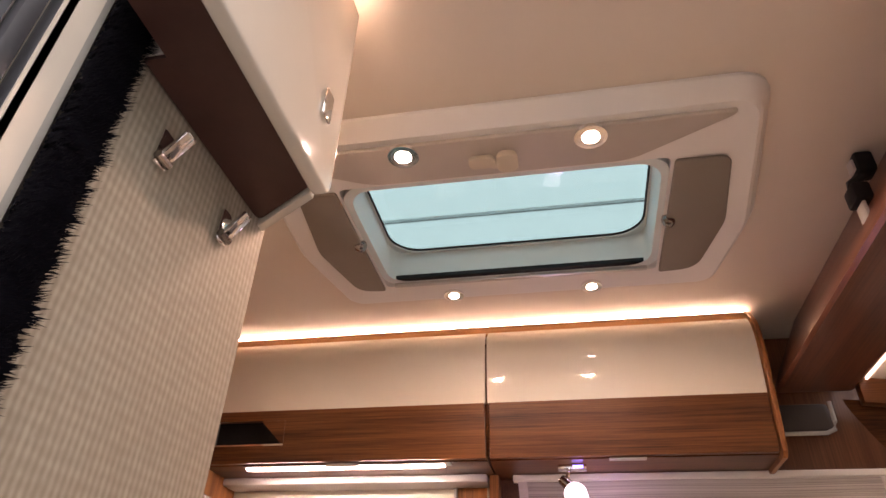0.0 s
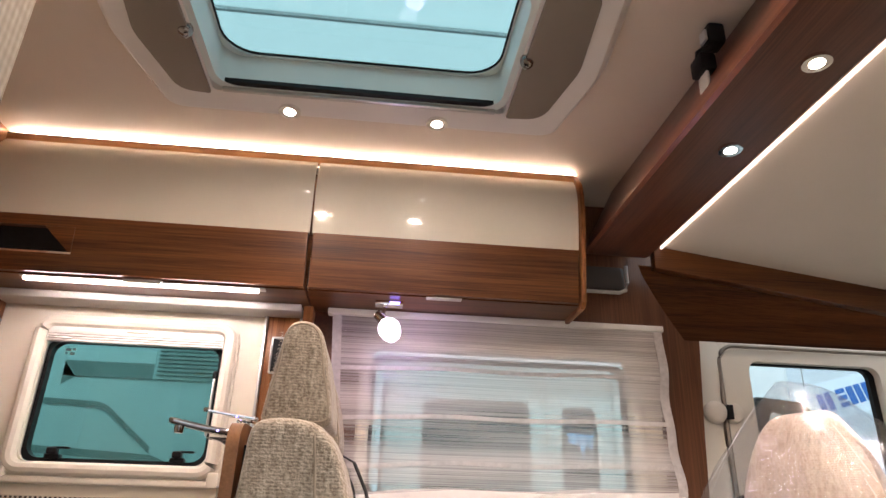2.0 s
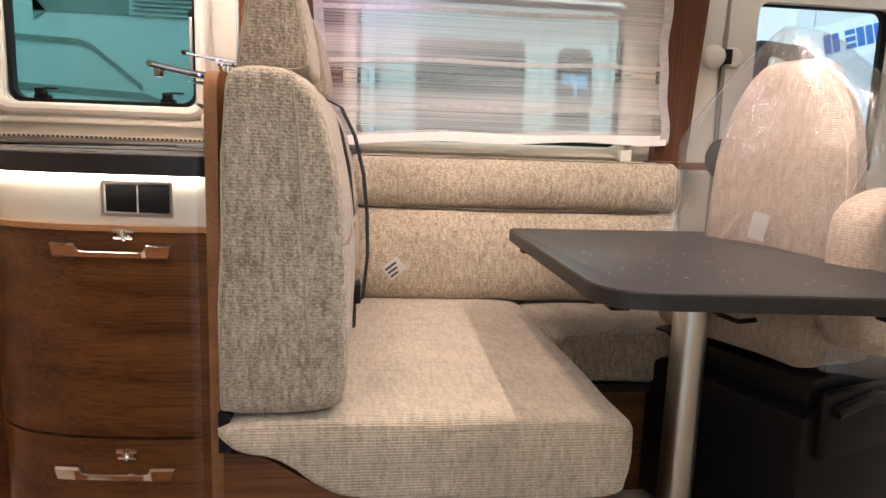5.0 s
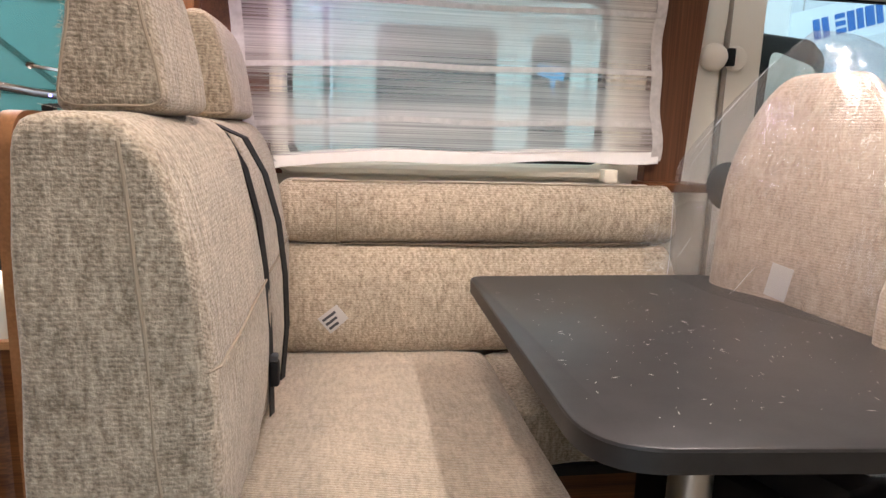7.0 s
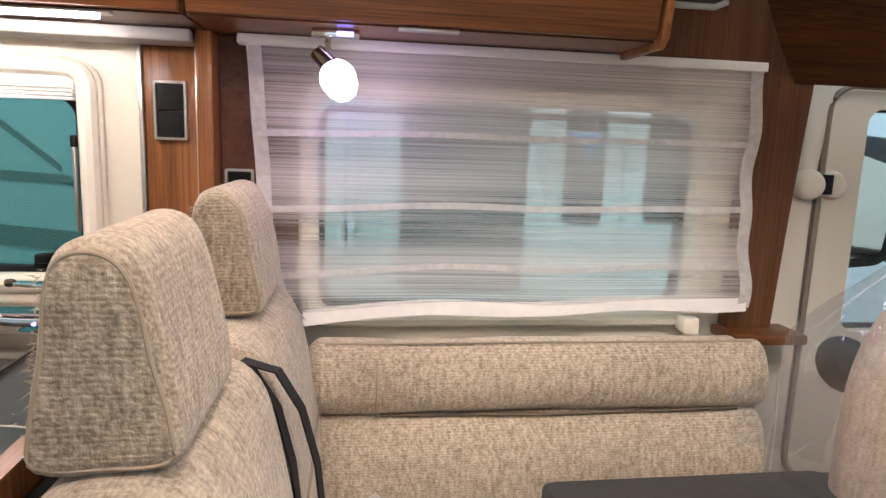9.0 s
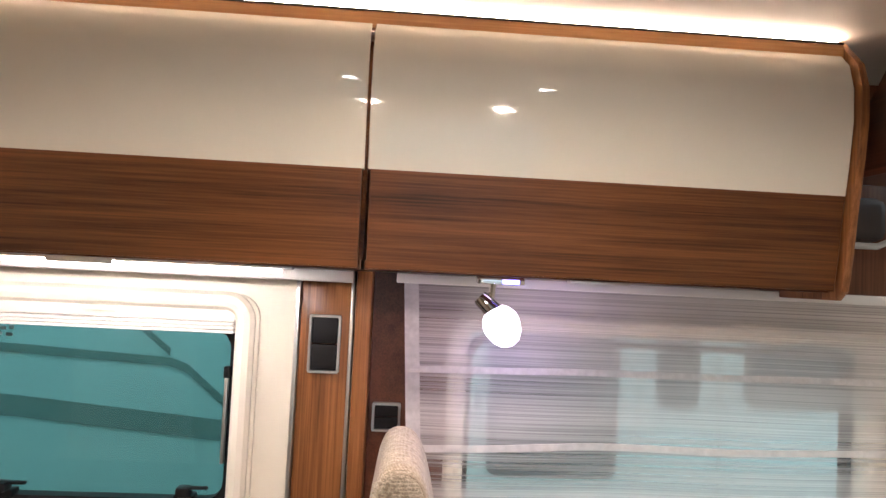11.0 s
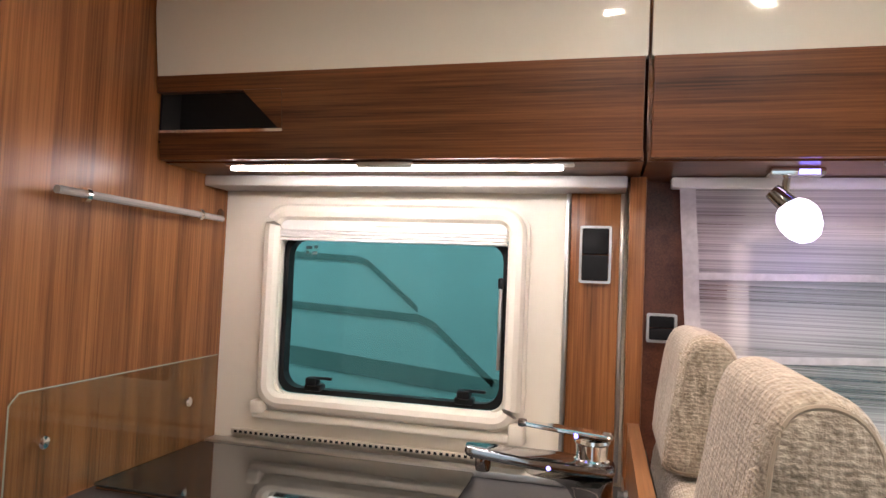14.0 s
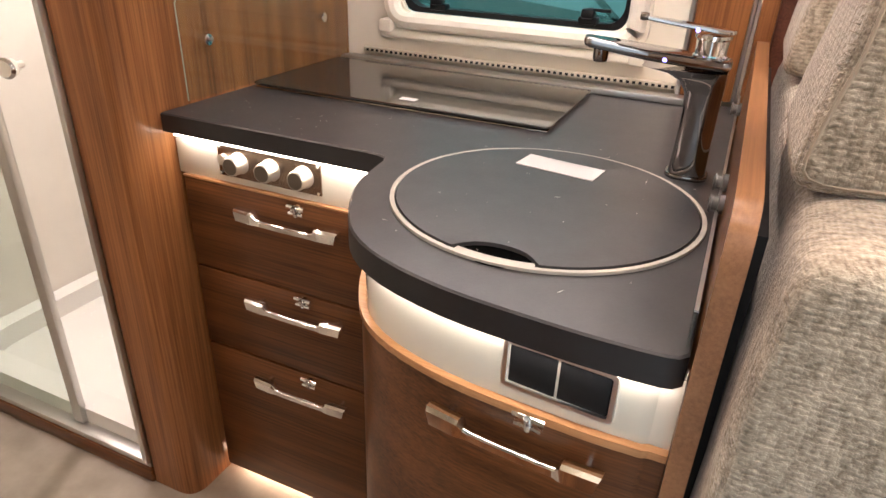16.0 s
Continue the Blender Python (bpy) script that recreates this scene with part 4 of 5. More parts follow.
part("bag", box(0.892, 1.095, 1.955, 2.012, 1.675, 1.77, 0.02), plain("dark_grey_pocket", (0.05, 0.042, 0.038), 0.6), pocket)
part("rim", tube([(0.90, 1.945, 1.700), (0.905, 1.945, 1.675), (0.93, 1.945, 1.664), (1.06, 1.945, 1.664), (1.085, 1.945, 1.675), (1.092, 1.945, 1.70), (1.092, 1.945, 1.765)], 0.007, 8), GREY, pocket)

# ---- cab door ----
structure("wall_cab", holed("y", 2.105, 2.145, 1.335, 3.0, 0.0, 1.84, [(1.575, 2.085, 0.90, 1.478)]), CABTRIM, "beige plastic lined cab side with the door window", "wall")
structure("cab_pillar", prism(rounded([(1.350, 0.0, 0), (1.452, 0.0, 0), (1.448, 1.30, 0.3), (1.475, 1.535, 0.03), (1.39, 1.56, 0.02), (1.360, 1.30, 0.3)]), "y", 2.070, 2.104, 0.008), CABTRIM, "beige pillar trim of the cab", "pillar")
cabwin = tagged(thing("window_3", (1.9, 2.11, 0.9), "cab door window with a black rubber edge", "window"), kind="structure")
part("window_frame", ring_plate(rrect(1.470, 2.42, 0.50, 1.520, 0.06), rrect(1.575, 2.085, 0.90, 1.478, 0.04), "y", 2.075, 2.104), CABTRIM, cabwin)
part("seal", tube([(x, 2.073, z) for x, z in rrect(1.462, 2.43, 0.49, 1.530, 0.065)], 0.008, 6, True), TAUPE, cabwin)
part("glass_seal", ring_plate(rrect(1.570, 2.090, 0.895, 1.483, 0.045), rrect(1.579, 2.062, 0.911, 1.472, 0.035), "y", 2.106, 2.125), RUBBER, cabwin)
part("pane", box(1.57, 2.095, 2.128, 2.132, 0.89, 1.488), GLASS_CAB, cabwin).visible_shadow = False
knob = thing("curtain_knob", (1.44, 2.06, 1.285), "two round cream plastic knobs with a black clip between them", "knob")
part("cap", lathe([(0.038, 0), (0.040, 0.012), (0.036, 0.026), (0.024, 0.036), (0.004, 0.040)], (1.418, 2.068, 1.285), (-0.2, -1, 0)), CABTRIM, knob)
part("cap", lathe([(0.034, 0), (0.036, 0.010), (0.030, 0.022), (0.004, 0.030)], (1.488, 2.074, 1.285), (0, -1, 0)), CABTRIM, knob)
part("clip", box(1.456, 1.478, 2.045, 2.074, 1.262, 1.312, 0.003), BLACK, knob)

# ---- kitchen ----
EDGEX = -0.016
BULGE = [(-0.506, 1.380), (-0.501, 1.330), (-0.488, 1.268), (-0.455, 1.197), (-0.412, 1.137), (-0.350, 1.096), (-0.262, 1.069), (-0.170, 1.058), (-0.090, 1.053), (-0.035, 1.054)]


def open_smooth(pts, k=3):
    """Open Catmull-Rom curve through the points."""
    out = []
    for i in range(len(pts) - 1):
        q0, q1, q2, q3 = (Vector(pts[min(max(i + j, 0), len(pts) - 1)]) for j in (-1, 0, 1, 2))
        for s in range(k):
            t = s / k
            out.append(tuple(0.5 * (2 * q1 + (q2 - q0) * t + (2 * q0 - 5 * q1 + 4 * q2 - q3) * t * t + (3 * q1 - q0 - 3 * q2 + q3) * t ** 3)))
    return out + [tuple(pts[-1])]


BULGE = open_smooth(BULGE)
TOPPTS = [(-0.990, 2.044), (-0.990, 1.400), (-0.545, 1.400), (-0.525, 1.398), (-0.512, 1.392)] + BULGE + [(-0.024, 1.057), (EDGEX, 1.066), (EDGEX, 2.044)]
work = single("worktop", prism(TOPPTS, "z", 0.886, 0.920, 0.002, 1), TOP, "anthracite laminate kitchen worktop with a curved front", "worktop")
part("edge_band", prism([(x, y - 0.001) for x, y in TOPPTS[1:-1]] + [(x, y + 0.003) for x, y in reversed(TOPPTS[1:-1])], "z", 0.8845, 0.918), TOPEDGE, work, "black edge band")


def offset_curve(pts, d):
    out = []
    for i, pnt in enumerate(pts):
        a, b = Vector(pts[max(i - 1, 0)]), Vector(pts[min(i + 1, len(pts) - 1)])
        t = (b - a).normalized()
        out.append((pnt[0] - t.y * d, pnt[1] + t.x * d))
    return out


CURVE = [(-0.505, 1.425), *BULGE[1:], (EDGEX - 0.006, 1.060)]
IN1, IN2 = offset_curve(CURVE, 0.020), offset_curve(CURVE, 0.034)
OUT1 = offset_curve(CURVE, 0.014)


def curved(z0, z1, a, b, w=0.0):
    return prism(list(a) + list(reversed(b)), "z", z0, z1, w, 1)


drawers = thing("drawer_unit", (-0.75, 1.7, 0.0), "walnut kitchen unit with three drawers and a hob control panel", "kitchen unit")
part("body", box(-0.990, -0.512, 1.440, 2.044, 0.06, 0.8835), WOOD_Z, drawers)
part("plinth", box(-0.990, -0.512, 1.470, 2.04, 0.0, 0.06), WOOD_X, drawers)
part("fascia", box(-0.990, -0.508, 1.425, 1.439, 0.797, 0.883, 0.001), CREAM_GLOSS, drawers, "cream lacquered fascia")
for z0, z1 in ((0.598, 0.792), (0.402, 0.594), (0.030, 0.398)):
    part("drawer", box(-0.977, -0.510, 1.418, 1.439, z0, z1, 0.003), WOOD_X, drawers, "walnut drawer front")
part("edge_strip", box(-0.977, -0.510, 1.417, 1.439, 0.7925, 0.7965, 0.001), EDGE, drawers)
panel = part("control_panel", box(-0.883, -0.655, 1.420, 1.4245, 0.812, 0.872, 0.001), plain("bronzed_steel", (0.30, 0.23, 0.18), 0.25, 1.0), drawers, "steel control panel")
KNOB = plain("satin_nickel", (0.62, 0.57, 0.50), 0.34, 0.75)
KNOBFACE = plain("dark_nickel_face", (0.17, 0.145, 0.12), 0.3, 0.9)
for x in (-0.833, -0.762, -0.690):
    part("control_knob", lathe([(0.021, 0), (0.021, 0.003), (0.019, 0.006), (0.018, 0.024), (0.0165, 0.027), (0.015, 0.0272)], (x, 1.420, 0.843), (0, -1, 0), 24), KNOB, panel, "satin nickel control knob")
    part("knob_face", lathe([(0.0155, 0.0262), (0.0150, 0.0278), (0.003, 0.0282)], (x, 1.420, 0.843), (0, -1, 0), 24), KNOBFACE, panel, "dark face of the knob")
part("igniter", lathe([(0.010, 0), (0.010, 0.010), (0.003, 0.012)], (-0.868, 1.420, 0.846), (0, -1, 0)), KNOB, panel)
for x in (-0.879, -0.660):
    for z in (0.817, 0.867):
        part("screw", lathe([(0.0035, 0), (0.003, 0.002)], (x, 1.420, z), (0, -1, 0), 8), CHROME, panel)


def handle(parent, c, t, length):
    """Bow handle with thick ends; c: centre on the front, t: direction along the front."""
    c, t = Vector(c), Vector(t).normalized()
    out = Vector((t.y, -t.x, 0))
    if out.y > 0:
        out = -out
    bm = bmesh.new()
    rings = []
    for i in range(33):
        s = -0.5 + i / 32
        k = min(max((abs(s) - 0.27) / 0.05, 0.0), 1.0)
        k = k * k * (3 - 2 * k)
        w, d = 0.0062 + 0.0062 * k, 0.0055 + 0.0045 * k
        mid = c + t * length * s + out * (0.026 + 0.004 * (1 - 4 * s * s)) - Vector((0, 0, 0.0124 - w))
        slant = t * 0.010 * (-1 if i == 0 else 1 if i == 32 else 0)
        rings.append([bm.verts.new(mid + Vector((0, 0, w * u)) + out * d * v + slant * max(u, 0) * 0.6) for u, v in ((-1, -0.5), (-0.7, -1), (0.7, -1), (1, -0.5), (1, 0.5), (0.7, 1), (-0.7, 1), (-1, 0.5))])
    for a, b in zip(rings, rings[1:]):
        for j in range(8):
            bm.faces.new((a[j], a[(j + 1) % 8], b[(j + 1) % 8], b[j]))
    bm.faces.new(rings[0])
    bm.faces.new(rings[-1])
    for s in (-0.42, 0.42):
        q = c + t * length * s
        bm = joined(bm, tube([q + out * 0.001, q + out * 0.022], 0.006, 8))
    h = part("handle", bm, CHROME, parent, "chrome bow handle")
    q = c + t * 0.012 + Vector((0, 0, 0.026))
    part("lock", joined(tube([q + out * 0.001, q + out * 0.010], 0.011, 12), tube([q + out * 0.008 - t * 0.019 + Vector((0, 0, 0.006)), q + out * 0.010 + t * 0.019 + Vector((0, 0, 0.006))], 0.0045, 8), tube([q + out * 0.009 - t * 0.016 - Vector((0, 0, 0.006)), q + out * 0.010 + t * 0.016 - Vector((0, 0, 0.006))], 0.0035, 8), tube([q + out * 0.010 - Vector((0, 0, 0.010)), q + out * 0.016 + Vector((0, 0, 0.010))], 0.004, 8)), CHROME, parent, "chrome push lock")
    return h


for z in (0.752, 0.556, 0.358):
    handle(drawers, (-0.717, 1.418, z), (1, 0, 0), 0.215)

sinkunit = thing("sink_unit", (-0.25, 1.5, 0.0), "walnut corner unit with a bowed front and cream fascia", "kitchen unit")
part("body", curved(0.06, 0.8835, IN2, [(x, 2.04) for x, y in IN2]), WOOD_Z, sinkunit)
part("fascia", curved(0.797, 0.883, IN1, IN2), CREAM_GLOSS, sinkunit, "cream lacquered bowed fascia")
part("edge_moulding", curved(0.787, 0.797, offset_curve(CURVE, 0.010), IN2), EDGE, sinkunit, "oak edge moulding")
part("door", curved(0.412, 0.786, OUT1, IN2), WOOD_X, sinkunit, "bowed walnut door")
part("lower_drawer", curved(0.035, 0.406, OUT1, IN2), WOOD_X, sinkunit, "bowed walnut lower drawer")
part("fascia_end", box(-0.046, -0.0130, 1.0765, 1.096, 0.7972, 0.883), CREAM_GLOSS, sinkunit)
part("moulding_end", box(-0.046, -0.0130, 1.0665, 1.096, 0.7872, 0.7968), EDGE, sinkunit)
part("door_end", box(-0.046, -0.0130, 1.0705, 1.092, 0.035, 0.786), WOOD_X, sinkunit)
handle(sinkunit, (-0.166, 1.079, 0.756), (0.99, -0.09, 0), 0.192)
handle(sinkunit, (-0.176, 1.080, 0.352), (0.99, -0.09, 0), 0.200)
floorled = thing("plinth_light", (-0.75, 1.46, 0.05), "warm light strip under the drawer fronts", "light strip")
part("strip", box(-0.96, -0.53, 1.445, 1.466, 0.022, 0.029), LED5, floorled)
ledk = thing("worktop_light", (-0.6, 1.42, 0.88), "warm light strip under the worktop edge", "light strip")
part("straight_strip", box(-0.975, -0.52, 1.408, 1.4235, 0.8775, 0.8835), LED3, ledk)
part("curved_strip", curved(0.8775, 0.8835, offset_curve(CURVE[1:], 0.009), offset_curve(CURVE[1:], 0.0185)), LED3, ledk)
sock = switch("double_socket", -0.192, -0.070, 1.084, 0.813, 0.874, "black double socket in a silver frame on the cream fascia", "v")
sock.rotation_euler = (0, 0, radians(-5.5))

# hob with glass lid, sink lid, tap
hob = thing("hob", (-0.65, 1.81, 0.92), "built-in hob with a smoked glass lid, closed", "hob")
part("tray", box(-0.975, -0.322, 1.652, 2.005, 0.9185, 0.9235, 0.002), STEEL, hob)
part("glass_lid", prism(rrect(-0.978, -0.318, 1.645, 1.985, 0.012), "z", 0.9270, 0.9320, 0.0012, 1), HOBGLASS, hob, "smoked glass lid")
part("hinge_strip", box(-0.975, -0.060, 1.990, 2.030, 0.9210, 0.936, 0.003), ALU, hob)
part("sticker", box(-0.640, -0.605, 1.680, 1.700, 0.9322, 0.9327), PAPER, hob)
for x in (-0.90, -0.40):
    part("lid_foot", lathe([(0.007, 0), (0.007, 0.004)], (x, 1.70, 0.9232), sides=10), RUBBER, hob)

SC = (-0.236, 1.346)
lid = thing("kitchen_sink", (SC[0], SC[1], 0.92), "round sink closed by an anthracite cover with a finger cut-out", "sink")


def circle(r, k=64, a0=0.0, a1=2 * math.pi):
    return [(SC[0] + r * math.cos(a0 + (a1 - a0) * i / k), SC[1] + r * math.sin(a0 + (a1 - a0) * i / k)) for i in range(k)]


notch = []
for x, y in circle(0.2015, 120):
    dx, dy = x - (SC[0] + 0.0), y - (SC[1] - 0.2015)
    d = math.hypot(dx, dy)
    if d < 0.047:
        y = SC[1] - 0.196 + math.sqrt(max(0.047 ** 2 - dx * dx, 0)) * 0.62
    notch.append((x, y))
part("rim", ring_plate(circle(0.2105), circle(0.2045), "z", 0.9205, 0.9245), plain("pale_rim", (0.50, 0.46, 0.40), 0.45), lid, "pale sealing rim")
part("dark_line", ring_plate(circle(0.204), circle(0.1985), "z", 0.9203, 0.9225), RUBBER, lid)
part("cover", prism(notch, "z", 0.9206, 0.9262), TOP, lid, "anthracite cover")
# No hole is cut: a flat black disc paints the shade in it.
part("cut_out", prism([(SC[0] + 0.042 * math.cos(a), SC[1] - 0.188 + 0.024 * math.sin(a)) for a in [i * math.pi / 12 for i in range(24)]], "z", 0.9202, 0.9212), plain("opening_shade", (0.002, 0.002, 0.002), 0.9, ior=1.05), lid, "flat black disc for the shade in the finger opening")
lip = [(SC[0] + r * math.cos(a), SC[1] + r * math.sin(a)) for r, angs in ((0.2046, [4.712 + 0.30 * (i / 8 - 0.5) * 1.6 for i in range(9)]), (0.1945, [4.712 - 0.30 * (i / 8 - 0.5) * 1.6 for i in range(9)])) for a in angs]
part("lip", prism(lip, "z", 0.9206, 0.9236), bpy.data.materials["pale_rim"], lid)
note = thing("paper_label", (-0.248, 1.466, 0.9262), "white paper label lying on the sink cover", "label")
bm = box(-0.062, 0.062, -0.027, 0.027, 0.0003, 0.0012)
bm.transform(Matrix.Translation((-0.248, 1.468, 0.9264)) @ Matrix.Rotation(radians(-8), 4, "Z"))
part("sheet", bm, PAPER, note)

tap = thing("kitchen_tap", (-0.072, 1.548, 0.92), "dark chrome mixer tap with a flat spout", "tap")
part("base", prism(rrect(-0.103, -0.041, 1.519, 1.577, 0.022), "z", 0.9203, 0.9275, 0.002), DARKCHROME, tap)
bm = bmesh.new()
rings = []
for z, x0, x1, y0, y1 in ((0.927, -0.099, -0.045, 1.523, 1.573), (0.96, -0.097, -0.046, 1.524, 1.572), (1.02, -0.095, -0.046, 1.523, 1.572), (1.048, -0.098, -0.045, 1.521, 1.572), (1.064, -0.108, -0.045, 1.517, 1.572), (1.075, -0.128, -0.045, 1.510, 1.572), (1.082, -0.160, -0.045, 1.500, 1.572)):
    rings.append([bm.verts.new((x, y, z)) for x, y in rrect(x0, x1, y0, y1, 0.018, 4)])
for a, b in zip(rings, rings[1:]):
    for i in range(len(a)):
        bm.faces.new((a[i], a[(i + 1) % len(a)], b[(i + 1) % len(a)], b[i]))
bm.faces.new(rings[0])
bm.faces.new(rings[-1])
part("column", bm, DARKCHROME, tap)
bm = prism(rounded([(-0.042, 1.576, 0.02), (-0.042, 1.520, 0.02), (-0.150, 1.486, 0.03), (-0.236, 1.462, 0.012), (-0.240, 1.490, 0.012), (-0.200, 1.520, 0.03), (-0.110, 1.576, 0.03)]), "z", 1.0825, 1.0965, 0.005)
for v in bm.verts:
    v.co.z += 0.17 * max(-0.090 - v.co.x, 0)
part("spout", bm, DARKCHROME, tap, "dark chrome spout")
part("nozzle", lathe([(0.009, 0), (0.0105, 0.004), (0.011, 0.017)], (-0.214, 1.484, 1.0865)), DARKCHROME, tap)
part("cartridge", lathe([(0.024, 0), (0.0245, 0.003), (0.021, 0.005), (0.022, 0.024), (0.025, 0.027), (0.024, 0.031), (0.004, 0.033)], (-0.074, 1.548, 1.0965), sides=24), CHROME, tap)
bm = prism(rounded([(-0.046, 1.560, 0.01), (-0.046, 1.532, 0.01), (-0.120, 1.524, 0.02), (-0.168, 1.514, 0.005), (-0.170, 1.524, 0.005), (-0.120, 1.552, 0.02)]), "z", -0.003, 0.003, 0.0015, 1)
for v in bm.verts:
    v.co.z += 1.133 + 0.14 * max(-0.074 - v.co.x, 0)
part("lever", bm, CHROME, tap)
part("lever_tip", lathe([(0.005, -0.005), (0.006, 0.0), (0.005, 0.006)], (-0.168, 1.519, 1.147), (1, 0, 0), 10), DARKCHROME, tap)
for q in ((-0.128, 1.4925, 1.096), (-0.095, 1.524, 1.134)):
    part("indicator", lathe([(0.003, 0), (0.002, 0.003)], q, (-0.3, -1, 0), 8), BLUELED, tap)

# partition fittings
guard = thing("splash_guard", (-0.98, 1.73, 0.93), "clear glass splash guard on the partition", "glass guard")
part("pane", prism(rounded([(1.455, 0.932, 0), (2.020, 0.932, 0), (2.020, 1.130, 0.005), (1.455, 1.125, 0.02)]), "x", -0.974, -0.970), GLASS_CLEAR, guard).visible_shadow = False
part("pane_edge", tube([(-0.972, 1.455, 0.932), (-0.972, 1.455, 1.108), (-0.972, 1.472, 1.126), (-0.972, 2.02, 1.131)], 0.0015, 6), plain("green_glass_edge", (0.36, 0.40, 0.34), 0.2), guard)
for y in (1.527, 1.917):
    part("pin", lathe([(0.006, 0), (0.006, 0.014), (0.011, 0.015), (0.011, 0.022), (0.004, 0.024)], (-0.992, y, 1.035), (1, 0, 0), 12), CHROME, guard, "chrome pin")
rail = thing("towel_bar", (-0.97, 1.74, 1.46), "clear acrylic bar on two chrome clips", "rail")
part("bar", tube([(-0.958, 1.505, 1.462), (-0.958, 1.985, 1.459)], 0.0075, 10), ACRYL, rail)
for y in (1.565, 1.893):
    part("clip", joined(box(-0.992, -0.958, y - 0.004, y + 0.004, 1.450, 1.472, 0.002), lathe([(0.014, -0.005), (0.014, 0.005)], (-0.958, y, 1.460), (0, 1, 0), 12)), CHROME, rail)
single("blind_plug", lathe([(0.013, 0), (0.013, 0.002), (0.003, 0.003)], (-0.993, 2.03, 1.475), (1, 0, 0), 14), WOOD_X, "round brown plastic cap on the partition", "cap")

# divider between kitchen and dinette
div = thing("divider", (0.0, 1.5, 0.0), "walnut divider panel with a rounded oak-edged top", "divider")
prof = rounded([(1.052, 0.02, 0), (2.050, 0.02, 0), (2.050, 1.066, 0), (1.052, 1.066, 0.05)])
part("panel", prism(prof, "x", -0.0125, 0.0085), WOOD_Z, div)
arc = rounded([(1.0505, 0.03, 0), (1.0505, 1.0675, 0.05), (2.045, 1.0675, 0)])
bm = bmesh.new()
rings = []
for y, z in arc:
    rings.append([bm.verts.new((x, y, z)) for x in (-0.0128, 0.0088)] + [bm.verts.new((x, y + 0.004, z - 0.003)) for x in (0.0088, -0.0128)])
for a, b in zip(rings, rings[1:]):
    for j in range(4):
        bm.faces.new((a[j], a[(j + 1) % 4], b[(j + 1) % 4], b[j]))
part("edge_trim", bm, wood("oak_edge_pale", "y", (0.30, 0.14, 0.060), (0.19, 0.085, 0.036)), div, "pale oak edge", 40)
part("glass_strip", box(-0.0215, -0.0185, 1.075, 2.02, 0.9203, 0.958), GLASS_CLEAR, div)
part("strip_edge", box(-0.0220, -0.0180, 1.075, 2.02, 0.9582, 0.9602), ALU, div)
BOLT = plain("dull_grey_bolt", (0.13, 0.125, 0.12), 0.45, 0.4)
for y in (1.33, 1.41, 1.83):
    part("bolt", lathe([(0.012, 0), (0.012, 0.006), (0.009, 0.007), (0.009, 0.014), (0.012, 0.0145), (0.012, 0.017), (0.004, 0.018)], (-0.0136, y, 0.966), (-1, 0, 0), 12), BOLT, div, "dull grey bolt")

# ---- dinette ----
bench = thing("dinette_bench", (0.4, 1.45, 0.0), "forward-facing bench with a walnut base and two beige backrests", "bench")
part("front_panel", prism(rounded([(0.020, 0.0, 0), (0.72, 0.0, 0), (0.72, 0.312, 0), (0.25, 0.318, 0.04), (0.17, 0.352, 0.05), (0.09, 0.400, 0.03), (0.020, 0.412, 0)]), "y", 1.000, 1.018), WOOD_X, bench)
part("box", box(0.020, 0.72, 1.018, 1.95, 0.0, 0.385), WOOD_X, bench)
# Black sheet put in for the dark gap and mechanism behind the backrests.
part("back_strip", box(0.0100, 0.021, 1.10, 1.92, 0.50, 1.03), BLACK, bench, "black sheet for the dark gap and mechanism behind the backrests")
# Black block that fills the gap beside the seat cushion.
part("gap_fill", box(0.0125, 0.032, 0.998, 1.03, 0.412, 0.485), BLACK, bench)
sidebench = thing("side_bench", (1.0, 1.8, 0.0), "walnut boxed side bench below the window", "bench")
part("box", box(0.745, 1.235, 1.56, 2.05, 0.0, 0.30), WOOD_X, sidebench)
# Black strip stands in for the shade between box and cushion.
part("painted_shadow_strip", box(0.745, 1.235, 1.545, 1.58, 0.300, 0.322), BLACK, sidebench)

seat = thing("bench_cushion", (0.4, 1.45, 0.42), "ribbed beige seat cushion with a drop front", "seat cushion")
SEATP = smoothed([(0.034, 0.470), (0.034, 0.425), (0.085, 0.413), (0.135, 0.390), (0.185, 0.350), (0.25, 0.325), (0.50, 0.315), (0.72, 0.316), (0.755, 0.345), (0.757, 0.42), (0.735, 0.466), (0.60, 0.478), (0.30, 0.478)], 4)
part("cover", soft_loft(SEATP, "y", 0.978, 1.935, 0.028, 6, 0.006, 2.0, 8), FABRIC_Y, seat)
part("piping", tube([(x, 0.990, z) for x, z in ((0.06, 0.455), (0.25, 0.4655), (0.45, 0.467), (0.65, 0.464), (0.725, 0.452))], 0.0035, 6), PIPING, seat)
sseat = thing("side_cushion", (1.0, 1.75, 0.4), "beige seat cushion of the side bench", "seat cushion")
part("cover", soft_loft(smoothed([(0.750, 0.455), (0.745, 0.40), (0.752, 0.330), (0.90, 0.325), (1.15, 0.325), (1.232, 0.33), (1.238, 0.42), (1.20, 0.458), (1.0, 0.464), (0.85, 0.464)], 4), "y", 1.54, 1.93, 0.03, 6, 0.005, 5.0, 4), FABRIC_SIDE, sseat)

back = thing("back_cushion", (0.75, 1.92, 0.7), "long beige wall cushion with a rolled top", "back cushion")
